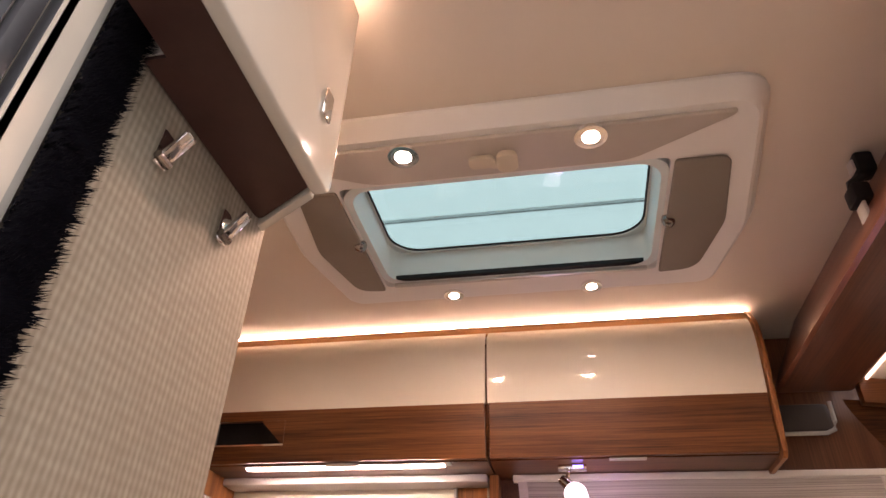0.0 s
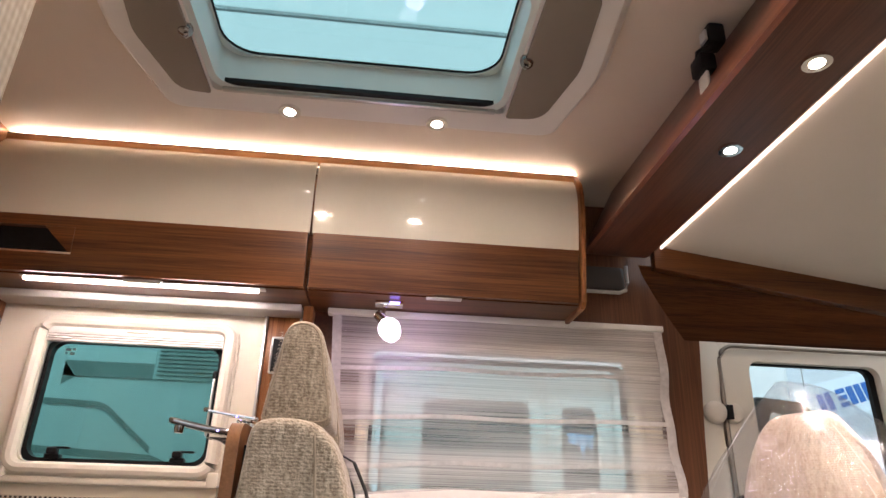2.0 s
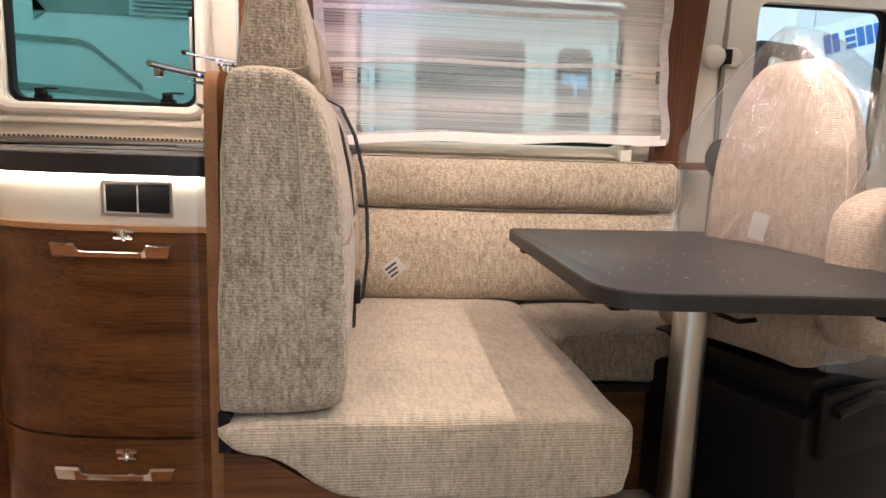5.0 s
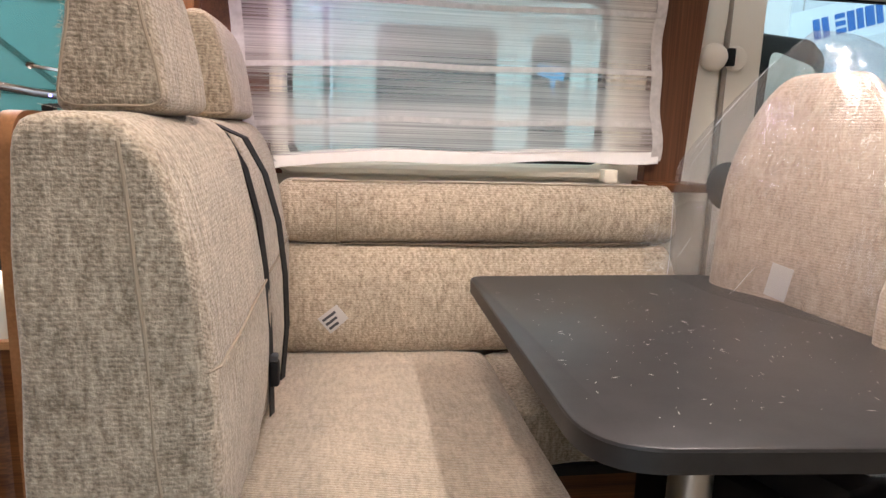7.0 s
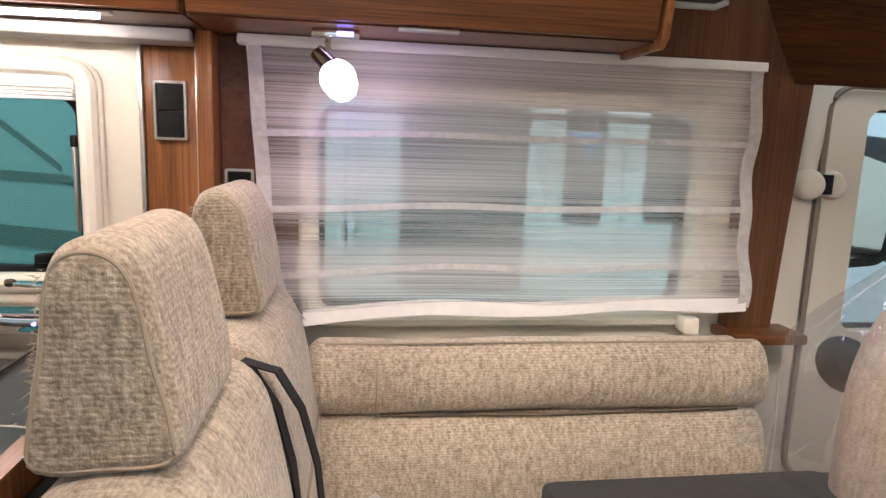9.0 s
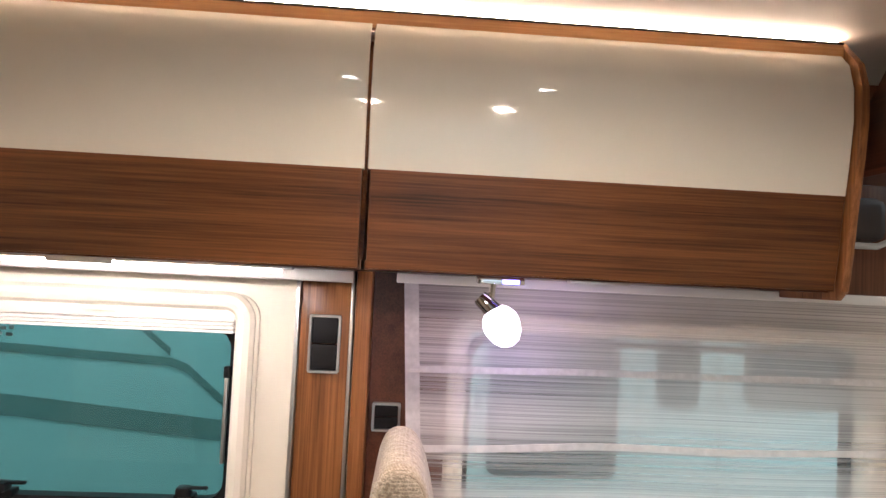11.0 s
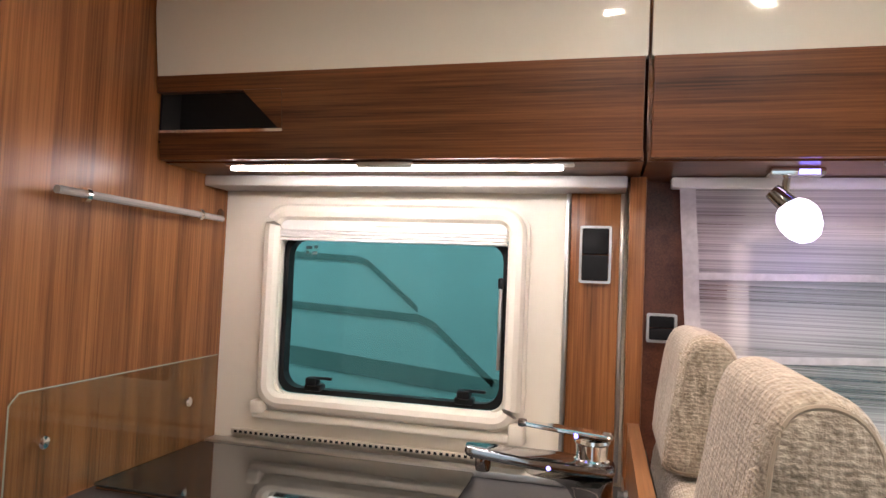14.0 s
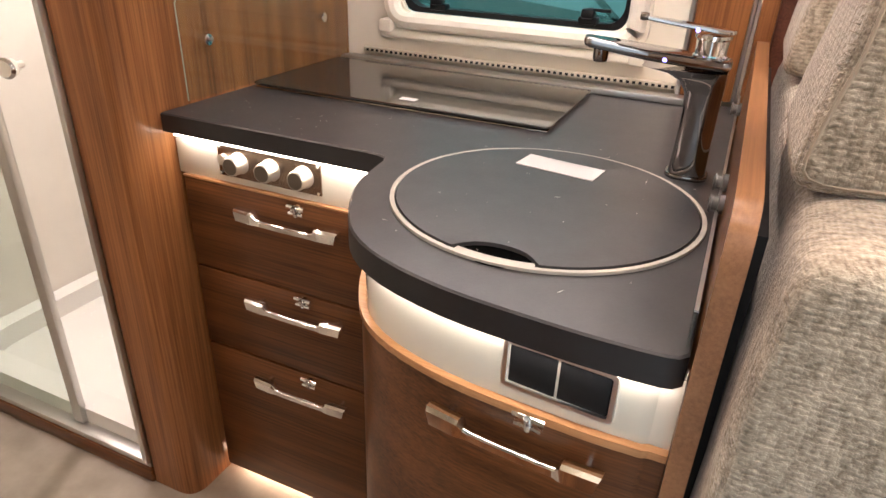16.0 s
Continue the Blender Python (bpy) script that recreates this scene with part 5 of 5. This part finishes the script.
part("lower_pad", soft_loft(smoothed([(1.905, 0.474), (1.868, 0.52), (1.862, 0.60), (1.880, 0.69), (1.915, 0.752), (1.955, 0.764), (1.990, 0.75), (1.990, 0.60), (1.990, 0.476)], 4), "x", 0.205, 1.270, 0.035, 6, 0.006, 7.0, 12), FABRIC, back)
part("top_roll", soft_loft(smoothed([(1.932, 0.764), (1.905, 0.785), (1.893, 0.83), (1.905, 0.885), (1.935, 0.918), (1.975, 0.922), (1.995, 0.90), (1.995, 0.80), (1.98, 0.765)], 4), "x", 0.200, 1.275, 0.035, 6, 0.006, 9.0, 12), FABRIC, back)
part("seam", tube([(0.352, 1.903, 0.775), (0.352, 1.889, 0.83), (0.352, 1.903, 0.895)], 0.003, 6), PIPING, back)
part("top_piping", tube([(0.24, 1.936, 0.9205), (0.70, 1.934, 0.9225), (1.23, 1.936, 0.9205)], 0.003, 6), PIPING, back)
# A dark tube carries the shade between lower pad and roll.
part("painted_crease", tube([(0.36, 1.918, 0.764), (0.75, 1.913, 0.760), (1.20, 1.916, 0.764)], 0.004, 6), CREASE_SHADE, back)
tag = thing("fabric_tag", (0.344, 1.858, 0.58), "small white care tag with dark print on the cushion", "tag")
TM = Matrix.Translation((0.344, 1.856, 0.580)) @ Matrix.Rotation(radians(-38), 4, "Y") @ Matrix.Rotation(radians(8), 4, "X")
bm = box(-0.030, 0.030, -0.0008, 0.0008, -0.026, 0.026)
bm.transform(TM)
part("card", bm, PAPER, tag)
for k in range(3):
    bm = box(-0.024, 0.004 + 0.006 * k, -0.0016, -0.0009, -0.018 + 0.014 * k, -0.011 + 0.014 * k)
    bm.transform(TM)
    part("print_bar", bm, INK, tag)

BACKP = smoothed([(0.013, 0.500), (0.014, 0.62), (0.020, 0.80), (0.028, 0.98), (0.036, 1.046), (0.062, 1.064), (0.110, 1.067), (0.150, 1.056), (0.182, 1.015), (0.206, 0.94), (0.222, 0.84), (0.231, 0.74), (0.232, 0.64), (0.226, 0.53), (0.200, 0.488), (0.10, 0.480), (0.030, 0.484)], 3)
HEADP = smoothed([(0.033, 1.070), (0.029, 1.11), (0.039, 1.18), (0.050, 1.240), (0.066, 1.268), (0.094, 1.273), (0.118, 1.258), (0.134, 1.22), (0.147, 1.16), (0.155, 1.105), (0.151, 1.072), (0.10, 1.066)], 4)


def shrunk(pts, d):
    """Profile drawn in by d towards its middle."""
    cx, cz = sum(p[0] for p in pts) / len(pts), sum(p[1] for p in pts) / len(pts)
    out = []
    for x, z in pts:
        v = Vector((cx - x, cz - z))
        v = v.normalized() * min(d, v.length * 0.9)
        out.append((x + v.x, z + v.y))
    return out


def seam_x(z):
    """Where the side panel of a backrest meets its front pad."""
    return 0.172 - 0.055 * max(0.0, z - 0.50) - 0.06 * max(0.0, z - 0.95)


def shade_sides(ob):
    """Give the end faces of a cushion the flecked cloth, darkened as if in shade."""
    ob.data.materials.append(FABRIC_SIDE)
    for f in ob.data.polygons:
        if abs(f.normal.y) > 0.72:
            f.material_index = 1


def bench_seat(y0, y1, h0, h1, seed):
    s = part("backrest", soft_loft(BACKP, "y", y0, y1, 0.024, 6, 0.006, seed, 8), FABRIC_WRAP, bench, "beige ribbed backrest with flecked sides darkened for shade")
    shade_sides(s)
    line = [(seam_x(z) + 0.003, y0 + 0.0005, z) for z in [0.51 + 0.53 * i / 14 for i in range(15)]]
    part("side_seam", tube([Vector(q) + noise.noise_vector(Vector(q) * 7 + Vector((seed, seed, 0))) * 0.005 for q in line], 0.0024, 6), PIPING, s)
    z = 0.782
    edge = max(x for x, h in BACKP if abs(h - z) < 0.05)
    cross = [(seam_x(z), y0 + 0.0005, z), (edge - 0.030, y0 + 0.001, z), (edge - 0.010, y0 + 0.008, z), (edge - 0.0005, y0 + 0.026, z)] + [(edge + 0.0005, y0 + 0.026 + (y1 - y0 - 0.05) * i / 8, z - 0.004 * math.sin(i * 0.4)) for i in range(1, 9)]
    part("cross_seam", tube([Vector(q) + noise.noise_vector(Vector(q) * 7 + Vector((seed, seed, 0))) * 0.005 for q in cross], 0.0024, 6), PIPING, s)
    shade_sides(part("headrest", soft_loft(HEADP, "y", h0, h1, 0.022, 6, 0.004, seed + 3, 4), FABRIC_WRAP, s, "ribbed headrest with flecked sides darkened for shade"))
    part("piping", tube([(x, h0 + 0.004, z) for x, z in shrunk(HEADP, 0.011)], 0.0022, 6, True), PIPING, s)
    # frayed threads along the back edge of the headrest
    rng3 = random.Random(int(seed * 10))
    bm = bmesh.new()
    for i in range(90):
        z = 1.075 + 0.17 * rng3.random()
        x = 0.034 + 0.10 * max(z - 1.10, 0)
        q = Vector((x, h0 + rng3.uniform(0.002, 0.020), z))
        t = q + Vector((rng3.uniform(-0.008, -0.002), rng3.uniform(-0.005, 0.003), rng3.uniform(-0.007, 0.003)))
        w = Vector((0.0, 0.0006, 0.0006))
        vs = [bm.verts.new(c) for c in (q - w, q + w, q + Vector((0.0008, 0, 0.0006)), t)]
        for f in ((0, 1, 3), (1, 2, 3), (2, 0, 3)):
            bm.faces.new([vs[k] for k in f])
    part("fray", bm, FABRIC_WRAP, s, "", None)
    for y in (h0 + 0.08, h1 - 0.08):
        part("post", tube([(0.090, y, 1.05), (0.090, y, 1.08)], 0.006, 8), CHROME, s)


bench_seat(0.985, 1.462, 1.118, 1.362, 1.0)
bench_seat(1.474, 1.935, 1.615, 1.900, 6.0)

belt = thing("seat_belt", (0.2, 1.45, 0.5), "black seat belt hanging between the backrests", "seat belt")
part("webbing", ribbon([(0.120, 1.430, 1.062), (0.165, 1.450, 1.040), (0.196, 1.465, 0.98), (0.216, 1.475, 0.89), (0.226, 1.482, 0.79), (0.230, 1.486, 0.69), (0.232, 1.486, 0.58), (0.232, 1.486, 0.50)], (0.25, 1, 0), 0.022, 0.003), BELT, belt)
part("webbing", ribbon([(0.150, 1.452, 1.056), (0.196, 1.470, 1.034), (0.228, 1.484, 0.97), (0.250, 1.492, 0.88), (0.260, 1.496, 0.78), (0.262, 1.498, 0.68), (0.252, 1.496, 0.57)], (0.3, 1, 0), 0.020, 0.003), BELT, belt)
part("buckle", box(0.228, 0.248, 1.468, 1.500, 0.562, 0.612, 0.006), BLACK, belt)
part("buckle_release", box(0.230, 0.246, 1.471, 1.497, 0.612, 0.624, 0.003), plain("dark_grey_buckle", (0.06, 0.06, 0.065), 0.4), belt)

# table
TABP = rounded([(0.650, 1.672, 0.035), (1.238, 1.680, 0.04), (1.290, 0.815, 0.10), (0.632, 0.868, 0.10)], 8)
table = thing("dinette_table", (0.99, 1.25, 0.0), "anthracite dinette table on one aluminium leg, scratched and dusty", "table")
part("tabletop", prism(TABP, "z", 0.702, 0.734, 0.004), TOP_SHADED, table)
part("edge_band", ring_plate([(x * 1.0016 - 0.0015, y * 1.0016 - 0.002) for x, y in TABP], [(x * 0.985 + 0.0144, y * 0.985 + 0.0188) for x, y in TABP], "z", 0.7035, 0.7295), TOPEDGE, table, "black edge band")
part("leg", lathe([(0.062, 0.0), (0.060, 0.012), (0.040, 0.02), (0.038, 0.69), (0.038, 0.700)], (0.985, 1.25, 0.0)), ALU, table)
part("leg_plate", box(0.92, 1.27, 1.18, 1.32, 0.692, 0.7015, 0.003), ALU, table)
part("lever", joined(box(1.035, 1.055, 1.235, 1.262, 0.60, 0.69, 0.003), tube([(1.045, 1.245, 0.60), (1.09, 1.235, 0.585), (1.13, 1.23, 0.59)], 0.006, 6)), BLACK, table)
for x, y in ((0.690, 1.60), (0.700, 0.985), (1.16, 0.90)):
    part("edge_clip", box(x - 0.016, x + 0.022, y - 0.018, y + 0.018, 0.676, 0.7015, 0.003), BLACK, table, "black clip")


def specks(name, n, x0, x1, y0, y1, z, seed, poly=None):
    rng2 = random.Random(seed)
    bm = bmesh.new()
    for i in range(n):
        x, y, a = rng2.uniform(x0, x1), rng2.uniform(y0, y1), rng2.uniform(0, 6.28)
        l = rng2.choice([0.0008, 0.001, 0.001, 0.0015, 0.002, 0.003, 0.006]) * rng2.uniform(0.6, 1.3)
        w = rng2.uniform(0.0005, 0.0011)
        c, s = math.cos(a), math.sin(a)
        vs = [bm.verts.new((x + u * l * c - v * w * s, y + u * l * s + v * w * c, z + h)) for u, v, h in ((-1, 0, 0.0002), (0, -1, 0.0002), (1, 0, 0.0002), (0, 1, 0.0002), (0, 0, 0.0008))]
        for k in range(4):
            bm.faces.new((vs[k], vs[(k + 1) % 4], vs[4]))
    return single(name, bm, SCRATCH, "scattered pale dust and scratch marks", "dust", kind="stuff")


specks("table_dust", 230, 0.67, 1.24, 0.90, 1.55, 0.734, 3)
specks("worktop_dust", 38, -0.42, -0.04, 1.09, 1.60, 0.9263, 8)
specks("worktop_dust", 30, -0.95, -0.52, 1.42, 1.62, 0.9201, 9)

# ---- driver's seat, turned round and wrapped in film ----
DM = Matrix.Translation((1.295, 1.45, 0.0)) @ Matrix.Rotation(radians(20), 4, "Z")


def turned(bm):
    bm.transform(DM)
    return bm


driver = thing("driver_seat", (1.32, 1.46, 0.0), "rosy beige cab seat turned to the table, wrapped in clear film", "seat")
DB = smoothed([(-0.05, 0.50), (-0.055, 0.70), (-0.045, 0.90), (-0.02, 1.08), (0.0, 1.17), (0.035, 1.195), (0.07, 1.17), (0.085, 1.05), (0.10, 0.85), (0.12, 0.60), (0.12, 0.50)], 4)
bm = bmesh.new()
rings = []
for j in range(25):
    v = -1 + 2 * j / 24
    ring = []
    for x, z in DB:
        k = max(0.0, (z - 0.50) / 0.70)
        q = min(max((k - 0.35) / 0.68, 0.0), 1.0)
        half = 0.206 * (1 - 0.06 * k) * (1 - 0.60 * q ** 4)
        e = 1 - abs(v) ** 6 * 0.75
        ring.append(bm.verts.new(Vector((0.035 + (x - 0.035) * e - 0.02 * abs(v) ** 3, v * half, z - 0.03 * abs(v) ** 5 * k)) + noise.noise_vector(Vector((x * 6, v * 2, z * 6))) * 0.006))
    rings.append(ring)
for a, b in zip(rings, rings[1:]):
    for i in range(len(DB)):
        bm.faces.new((a[i], a[(i + 1) % len(DB)], b[(i + 1) % len(DB)], b[i]))
bm.faces.new(rings[0])
bm.faces.new(rings[-1])
part("backrest", turned(bm), SEATPINK, driver)
part("cushion", turned(soft_loft(smoothed([(-0.14, 0.62), (-0.17, 0.56), (-0.14, 0.485), (0.05, 0.475), (0.10, 0.50), (0.08, 0.62), (-0.05, 0.635)], 4), "y", -0.23, 0.23, 0.04, 6, 0.006, 4.0)), SEATPINK, driver)
part("armrest", turned(soft_loft(smoothed([(-0.15, 0.85), (-0.165, 0.72), (-0.14, 0.56), (0.08, 0.55), (0.11, 0.72), (0.09, 0.86), (-0.02, 0.895)], 4), "y", -0.335, -0.235, 0.03)), SEATPINK, driver)
part("recline_cover", turned(lathe([(0.056, 0), (0.058, 0.006), (0.048, 0.012), (0.004, 0.014)], (0.080, 0.246, 0.945), (-0.93, -0.05, 0))), BLACK, driver, "dark round hinge cover")
part("pedestal", turned(joined(box(-0.20, 0.26, -0.27, 0.23, 0.0, 0.40, 0.02), box(-0.16, 0.20, -0.25, 0.23, 0.39, 0.474, 0.02))), BLACK, driver, "black plastic pedestal")
part("side_cover", turned(joined(box(-0.17, 0.10, -0.30, -0.271, 0.30, 0.46, 0.02), tube([(-0.16, -0.31, 0.42), (-0.06, -0.325, 0.45), (0.06, -0.31, 0.42)], 0.014, 8))), BLACK, driver)
bm = box(-0.022, 0.022, -0.0006, 0.0006, -0.034, 0.034)
bm.transform(Matrix.Translation((1.222, 1.402, 0.782)) @ Matrix.Rotation(radians(-66), 4, "Z") @ Matrix.Rotation(radians(10), 4, "Y"))
part("tag", bm, PAPER, driver, "white hanging tag")
# loose film: a wider, wrinkled hull that runs out over the shoulders and down


def film_point(a, k, out=0.0):
    """Place on the loose film: a round the seat, k from the seat to the top."""
    z = 0.48 + 0.785 * k
    wide = min(0.022 + 0.70 * (1 - k) ** 0.75, 0.335)
    deep = 0.135 * (1 - k ** 4 * 0.7) + 0.03
    p = Vector((0.03 + deep * math.cos(a), wide * math.sin(a), z))
    q = Vector((math.sin(3 * a) + z * 5, math.cos(2 * a) * 2, z * 9))
    return p + Vector((math.cos(a), math.sin(a), 0)) * ((noise.noise(q) * 0.016 + noise.noise(q * 3) * 0.005) * (1 - 0.4 * k) + out)


bm = bmesh.new()
rings = [[bm.verts.new(film_point(2 * math.pi * i / 48, j / 40)) for i in range(48)] for j in range(41)]
for a, b in zip(rings, rings[1:]):
    for i in range(48):
        bm.faces.new((a[i], a[(i + 1) % 48], b[(i + 1) % 48], b[i]))
bm.faces.new(rings[-1])
# Thin white tubes stand for the glints along the film's wrinkles.
rng = random.Random(21)
for n0 in range(11):
    a0, k0 = math.pi + rng.uniform(-1.15, 1.25), rng.uniform(0.30, 0.97)
    da, dk = rng.uniform(-0.18, 0.18), rng.uniform(-0.26, -0.06)
    pts = [film_point(a0 + da * i / 5, k0 + dk * i / 5, 0.002) for i in range(6)]
    cr = tube(pts, rng.uniform(0.0003, 0.0006), 5)
    part("painted_crease", turned(cr), bpy.data.materials.get("film_glint") or plain("film_glint", (0.80, 0.80, 0.82), 0.12), driver)
film_ob = part("film", turned(bm), FILM, driver, "crinkled clear plastic film", 80)
film_ob.visible_shadow = False
# the slack end of the film, bunched against the wall cushion
bm = bmesh.new()
rows = []
for j in range(23):
    v = j / 22
    row = []
    for i in range(19):
        u = i / 18
        q = Vector((1.135 + 0.175 * u + 0.03 * v * (1 - u), 1.835 + 0.045 * math.sin(u * 2.6 + v) - 0.10 * u * u, 0.700 + 0.24 * v * (0.45 + 0.55 * u)))
        row.append(bm.verts.new(q + noise.noise_vector(q * 17) * 0.016 + noise.noise_vector(q * 46) * 0.006))
    rows.append(row)
for a, b in zip(rows, rows[1:]):
    for i in range(18):
        bm.faces.new((a[i], a[i + 1], b[i + 1], b[i]))
part("slack_film", bm, FILM, driver, "bunched end of the clear film", 25).visible_shadow = False

# ---- outside: exhibition hall with neighbouring vehicles ----
structure("ground", box(-40, 40, -40, 40, -0.55, -0.50), plain("grey_hall_floor", (0.30, 0.30, 0.30), 0.5, vary=0.2, scale=1.5), "grey floor of the exhibition hall", "ground")
VAN = plain("white_vehicle_paint", (0.72, 0.76, 0.76), 0.25, vary=0.03)
STRIPE = plain("grey_stripe_film", (0.30, 0.33, 0.32), 0.25)
van = thing("neighbour_motorhome", (-0.5, 4.4, -0.5), "white neighbouring motorhome with grey graphics and a vent grille", "motorhome")
NY = 3.37
part("body", box(-4.5, 0.25, NY, 5.6, -0.15, 2.55, 0.06, 3), VAN, van)


def stripe(pts, w):
    return prism([(x, z + w / 2) for x, z in pts] + [(x, z - w / 2) for x, z in reversed(pts)], "y", NY - 0.006, NY - 0.002)


for pts, w in (([(-2.6, 1.45), (-1.45, 1.418), (-1.16, 1.408), (-1.105, 1.390), (-0.865, 1.195)], 0.030), ([(-2.6, 1.23), (-1.44, 1.185), (-0.86, 1.156), (-0.79, 1.130), (-0.515, 0.895)], 0.036), ([(-2.6, 1.02), (-1.45, 0.955), (-0.50, 0.872), (0.2, 0.80)], 0.085)):
    part("graphic_stripe", stripe(pts, w), STRIPE, van, "grey graphic stripe")
part("dark_band", box(-1.36, -0.915, NY - 0.006, NY - 0.001, 1.545, 1.625), STRIPE, van)
part("band_wedge", prism([(-1.36, 1.62), (-1.30, 1.545), (-1.36, 1.50)], "y", NY - 0.006, NY - 0.001), STRIPE, van)
grille = part("vent_frame", box(-0.915, -0.545, NY - 0.016, NY - 0.001, 1.545, 1.76, 0.006), VAN, van)
for k in range(9):
    part("slat", box(-0.895, -0.565, NY - 0.026, NY - 0.017, 1.562 + 0.021 * k, 1.572 + 0.021 * k, 0.002), STRIPE, grille)
for x in (-3.3, -2.2):
    part("wheel", lathe([(0.05, 0), (0.33, 0.02), (0.35, 0.06), (0.35, 0.2)], (x, NY + 0.02, -0.15), (0, 1, 0), 24), RUBBER, van)

van2 = thing("neighbour_van", (2.2, 5.2, -0.5), "white neighbouring van with dark windows", "van")
VY = 4.0
DARKGLASS = plain("dark_vehicle_glass", (0.07, 0.09, 0.10), 0.08)
part("body", box(0.30, 3.05, VY, 6.0, -0.2, 2.1, 0.06, 3), VAN, van2)
for x0, x1, z0, z1 in ((0.54, 1.22, 0.55, 1.62), (1.43, 1.655, 0.93, 1.60), (1.90, 2.7, 0.95, 1.60)):
    part("window", prism(rrect(x0, x1, z0, z1, 0.06), "y", VY - 0.012, VY - 0.002), DARKGLASS, van2, "dark window")
part("door_seam", box(1.325, 1.335, VY - 0.006, VY + 0.001, 0.0, 1.8), GREY, van2)
part("door_seam", box(1.765, 1.775, VY - 0.006, VY + 0.001, 0.0, 1.8), GREY, van2)
# Flat blue shape painted on as a reflection in the van window.
part("blue_reflection", prism([(1.46, 1.44), (1.63, 1.43), (1.62, 1.34), (1.575, 1.36), (1.56, 1.25), (1.535, 1.36), (1.46, 1.38)], "y", VY - 0.016, VY - 0.013), plain("reflected_blue", (0.20, 0.55, 0.95), 0.3), van2)
for x in (1.0, 2.6):
    part("wheel", lathe([(0.05, 0), (0.30, 0.02), (0.33, 0.06), (0.33, 0.2)], (x, VY - 0.02, -0.17), (0, 1, 0), 24), RUBBER, van2)

mirror = thing("wing_mirror", (2.07, 2.5, 1.0), "tall black wing mirror outside the cab door", "wing mirror")
part("housing", prism(rounded([(1.840, 0.98, 0.05), (2.070, 1.00, 0.06), (2.120, 1.36, 0.07), (2.050, 1.42, 0.05), (1.842, 1.435, 0.02)]), "y", 2.49, 2.60, 0.025), BLACK, mirror)
part("glass", prism(rounded([(1.875, 1.02, 0.03), (2.035, 1.035, 0.03), (2.075, 1.32, 0.04), (1.885, 1.375, 0.03)]), "y", 2.4855, 2.4885), CHROME, mirror, "mirror glass")
part("arm", tube([(2.16, 2.15, 1.00), (2.09, 2.52, 1.03)], 0.022, 8), BLACK, mirror)

banner = thing("hall_banner", (4.45, 5.3, 1.87), "white hanging banner with a line of blue lettering bars", "banner")
BM = Matrix.Translation((4.45, 5.3, 2.03)) @ Matrix.Rotation(radians(-16), 4, "Y")
bm = box(-0.9, 1.3, -0.01, 0.01, -0.165, 0.165)
bm.transform(BM)
part("sheet", bm, plain("banner_cloth", (0.75, 0.85, 0.92), 0.7), banner)
BLUE = plain("blue_print", (0.03, 0.16, 0.50), 0.6)
for k, (x0, x1) in enumerate(((-0.31, -0.25), (-0.11, -0.02), (0.00, 0.065), (0.085, 0.145), (0.165, 0.245), (0.265, 0.325), (-0.23, -0.17))):
    for z0, z1 in (((-0.085, -0.045), (-0.025, 0.015), (0.035, 0.075)) if k == 1 else ((-0.085, 0.075),)):
        bm = box(x0, x1, -0.016, -0.011, z0, z1)
        bm.transform(BM)
        part("lettering_bar", bm, BLUE, banner)
for x, z in ((4.05, 2.07), (4.62, 2.23)):
    part("cord", tube([(x, 5.3, z), (x, 5.3, 7.99)], 0.006, 6), GREY, banner)

structure("hall_walls", joined(box(-20, 20, 14, 14.2, -0.5, 8), box(-20, 20, -14.2, -14, -0.5, 8), box(-20.2, -20, -14, 14, -0.5, 8), box(20, 20.2, -14, 14, -0.5, 8)), plain("pale_hall_wall", (0.62, 0.68, 0.72), 0.6), "pale walls of the exhibition hall", "wall")
# The whole roof slab is made to glow and replaces the hall lamps.
roofglow = glowing("luminous_hall_roof", (0.90, 0.97, 0.97), 2.25)
structure("hall_roof", box(-20.2, 20.2, -14.2, 14.2, 8.0, 8.2), roofglow, "roof of the exhibition hall, glowing all over in place of lamps", "roof")
for k in range(5):
    y = -6 + 3.4 * k
    truss = thing("roof_truss", (0, y, 7.4), "pale steel truss under the hall roof", "truss", "hall roof trusses")
    part("top_chord", box(-18, 18, y - 0.025, y + 0.025, 7.74, 7.80), VAN, truss)
    part("bottom_chord", box(-18, 18, y - 0.02, y + 0.02, 6.95, 7.0), VAN, truss)
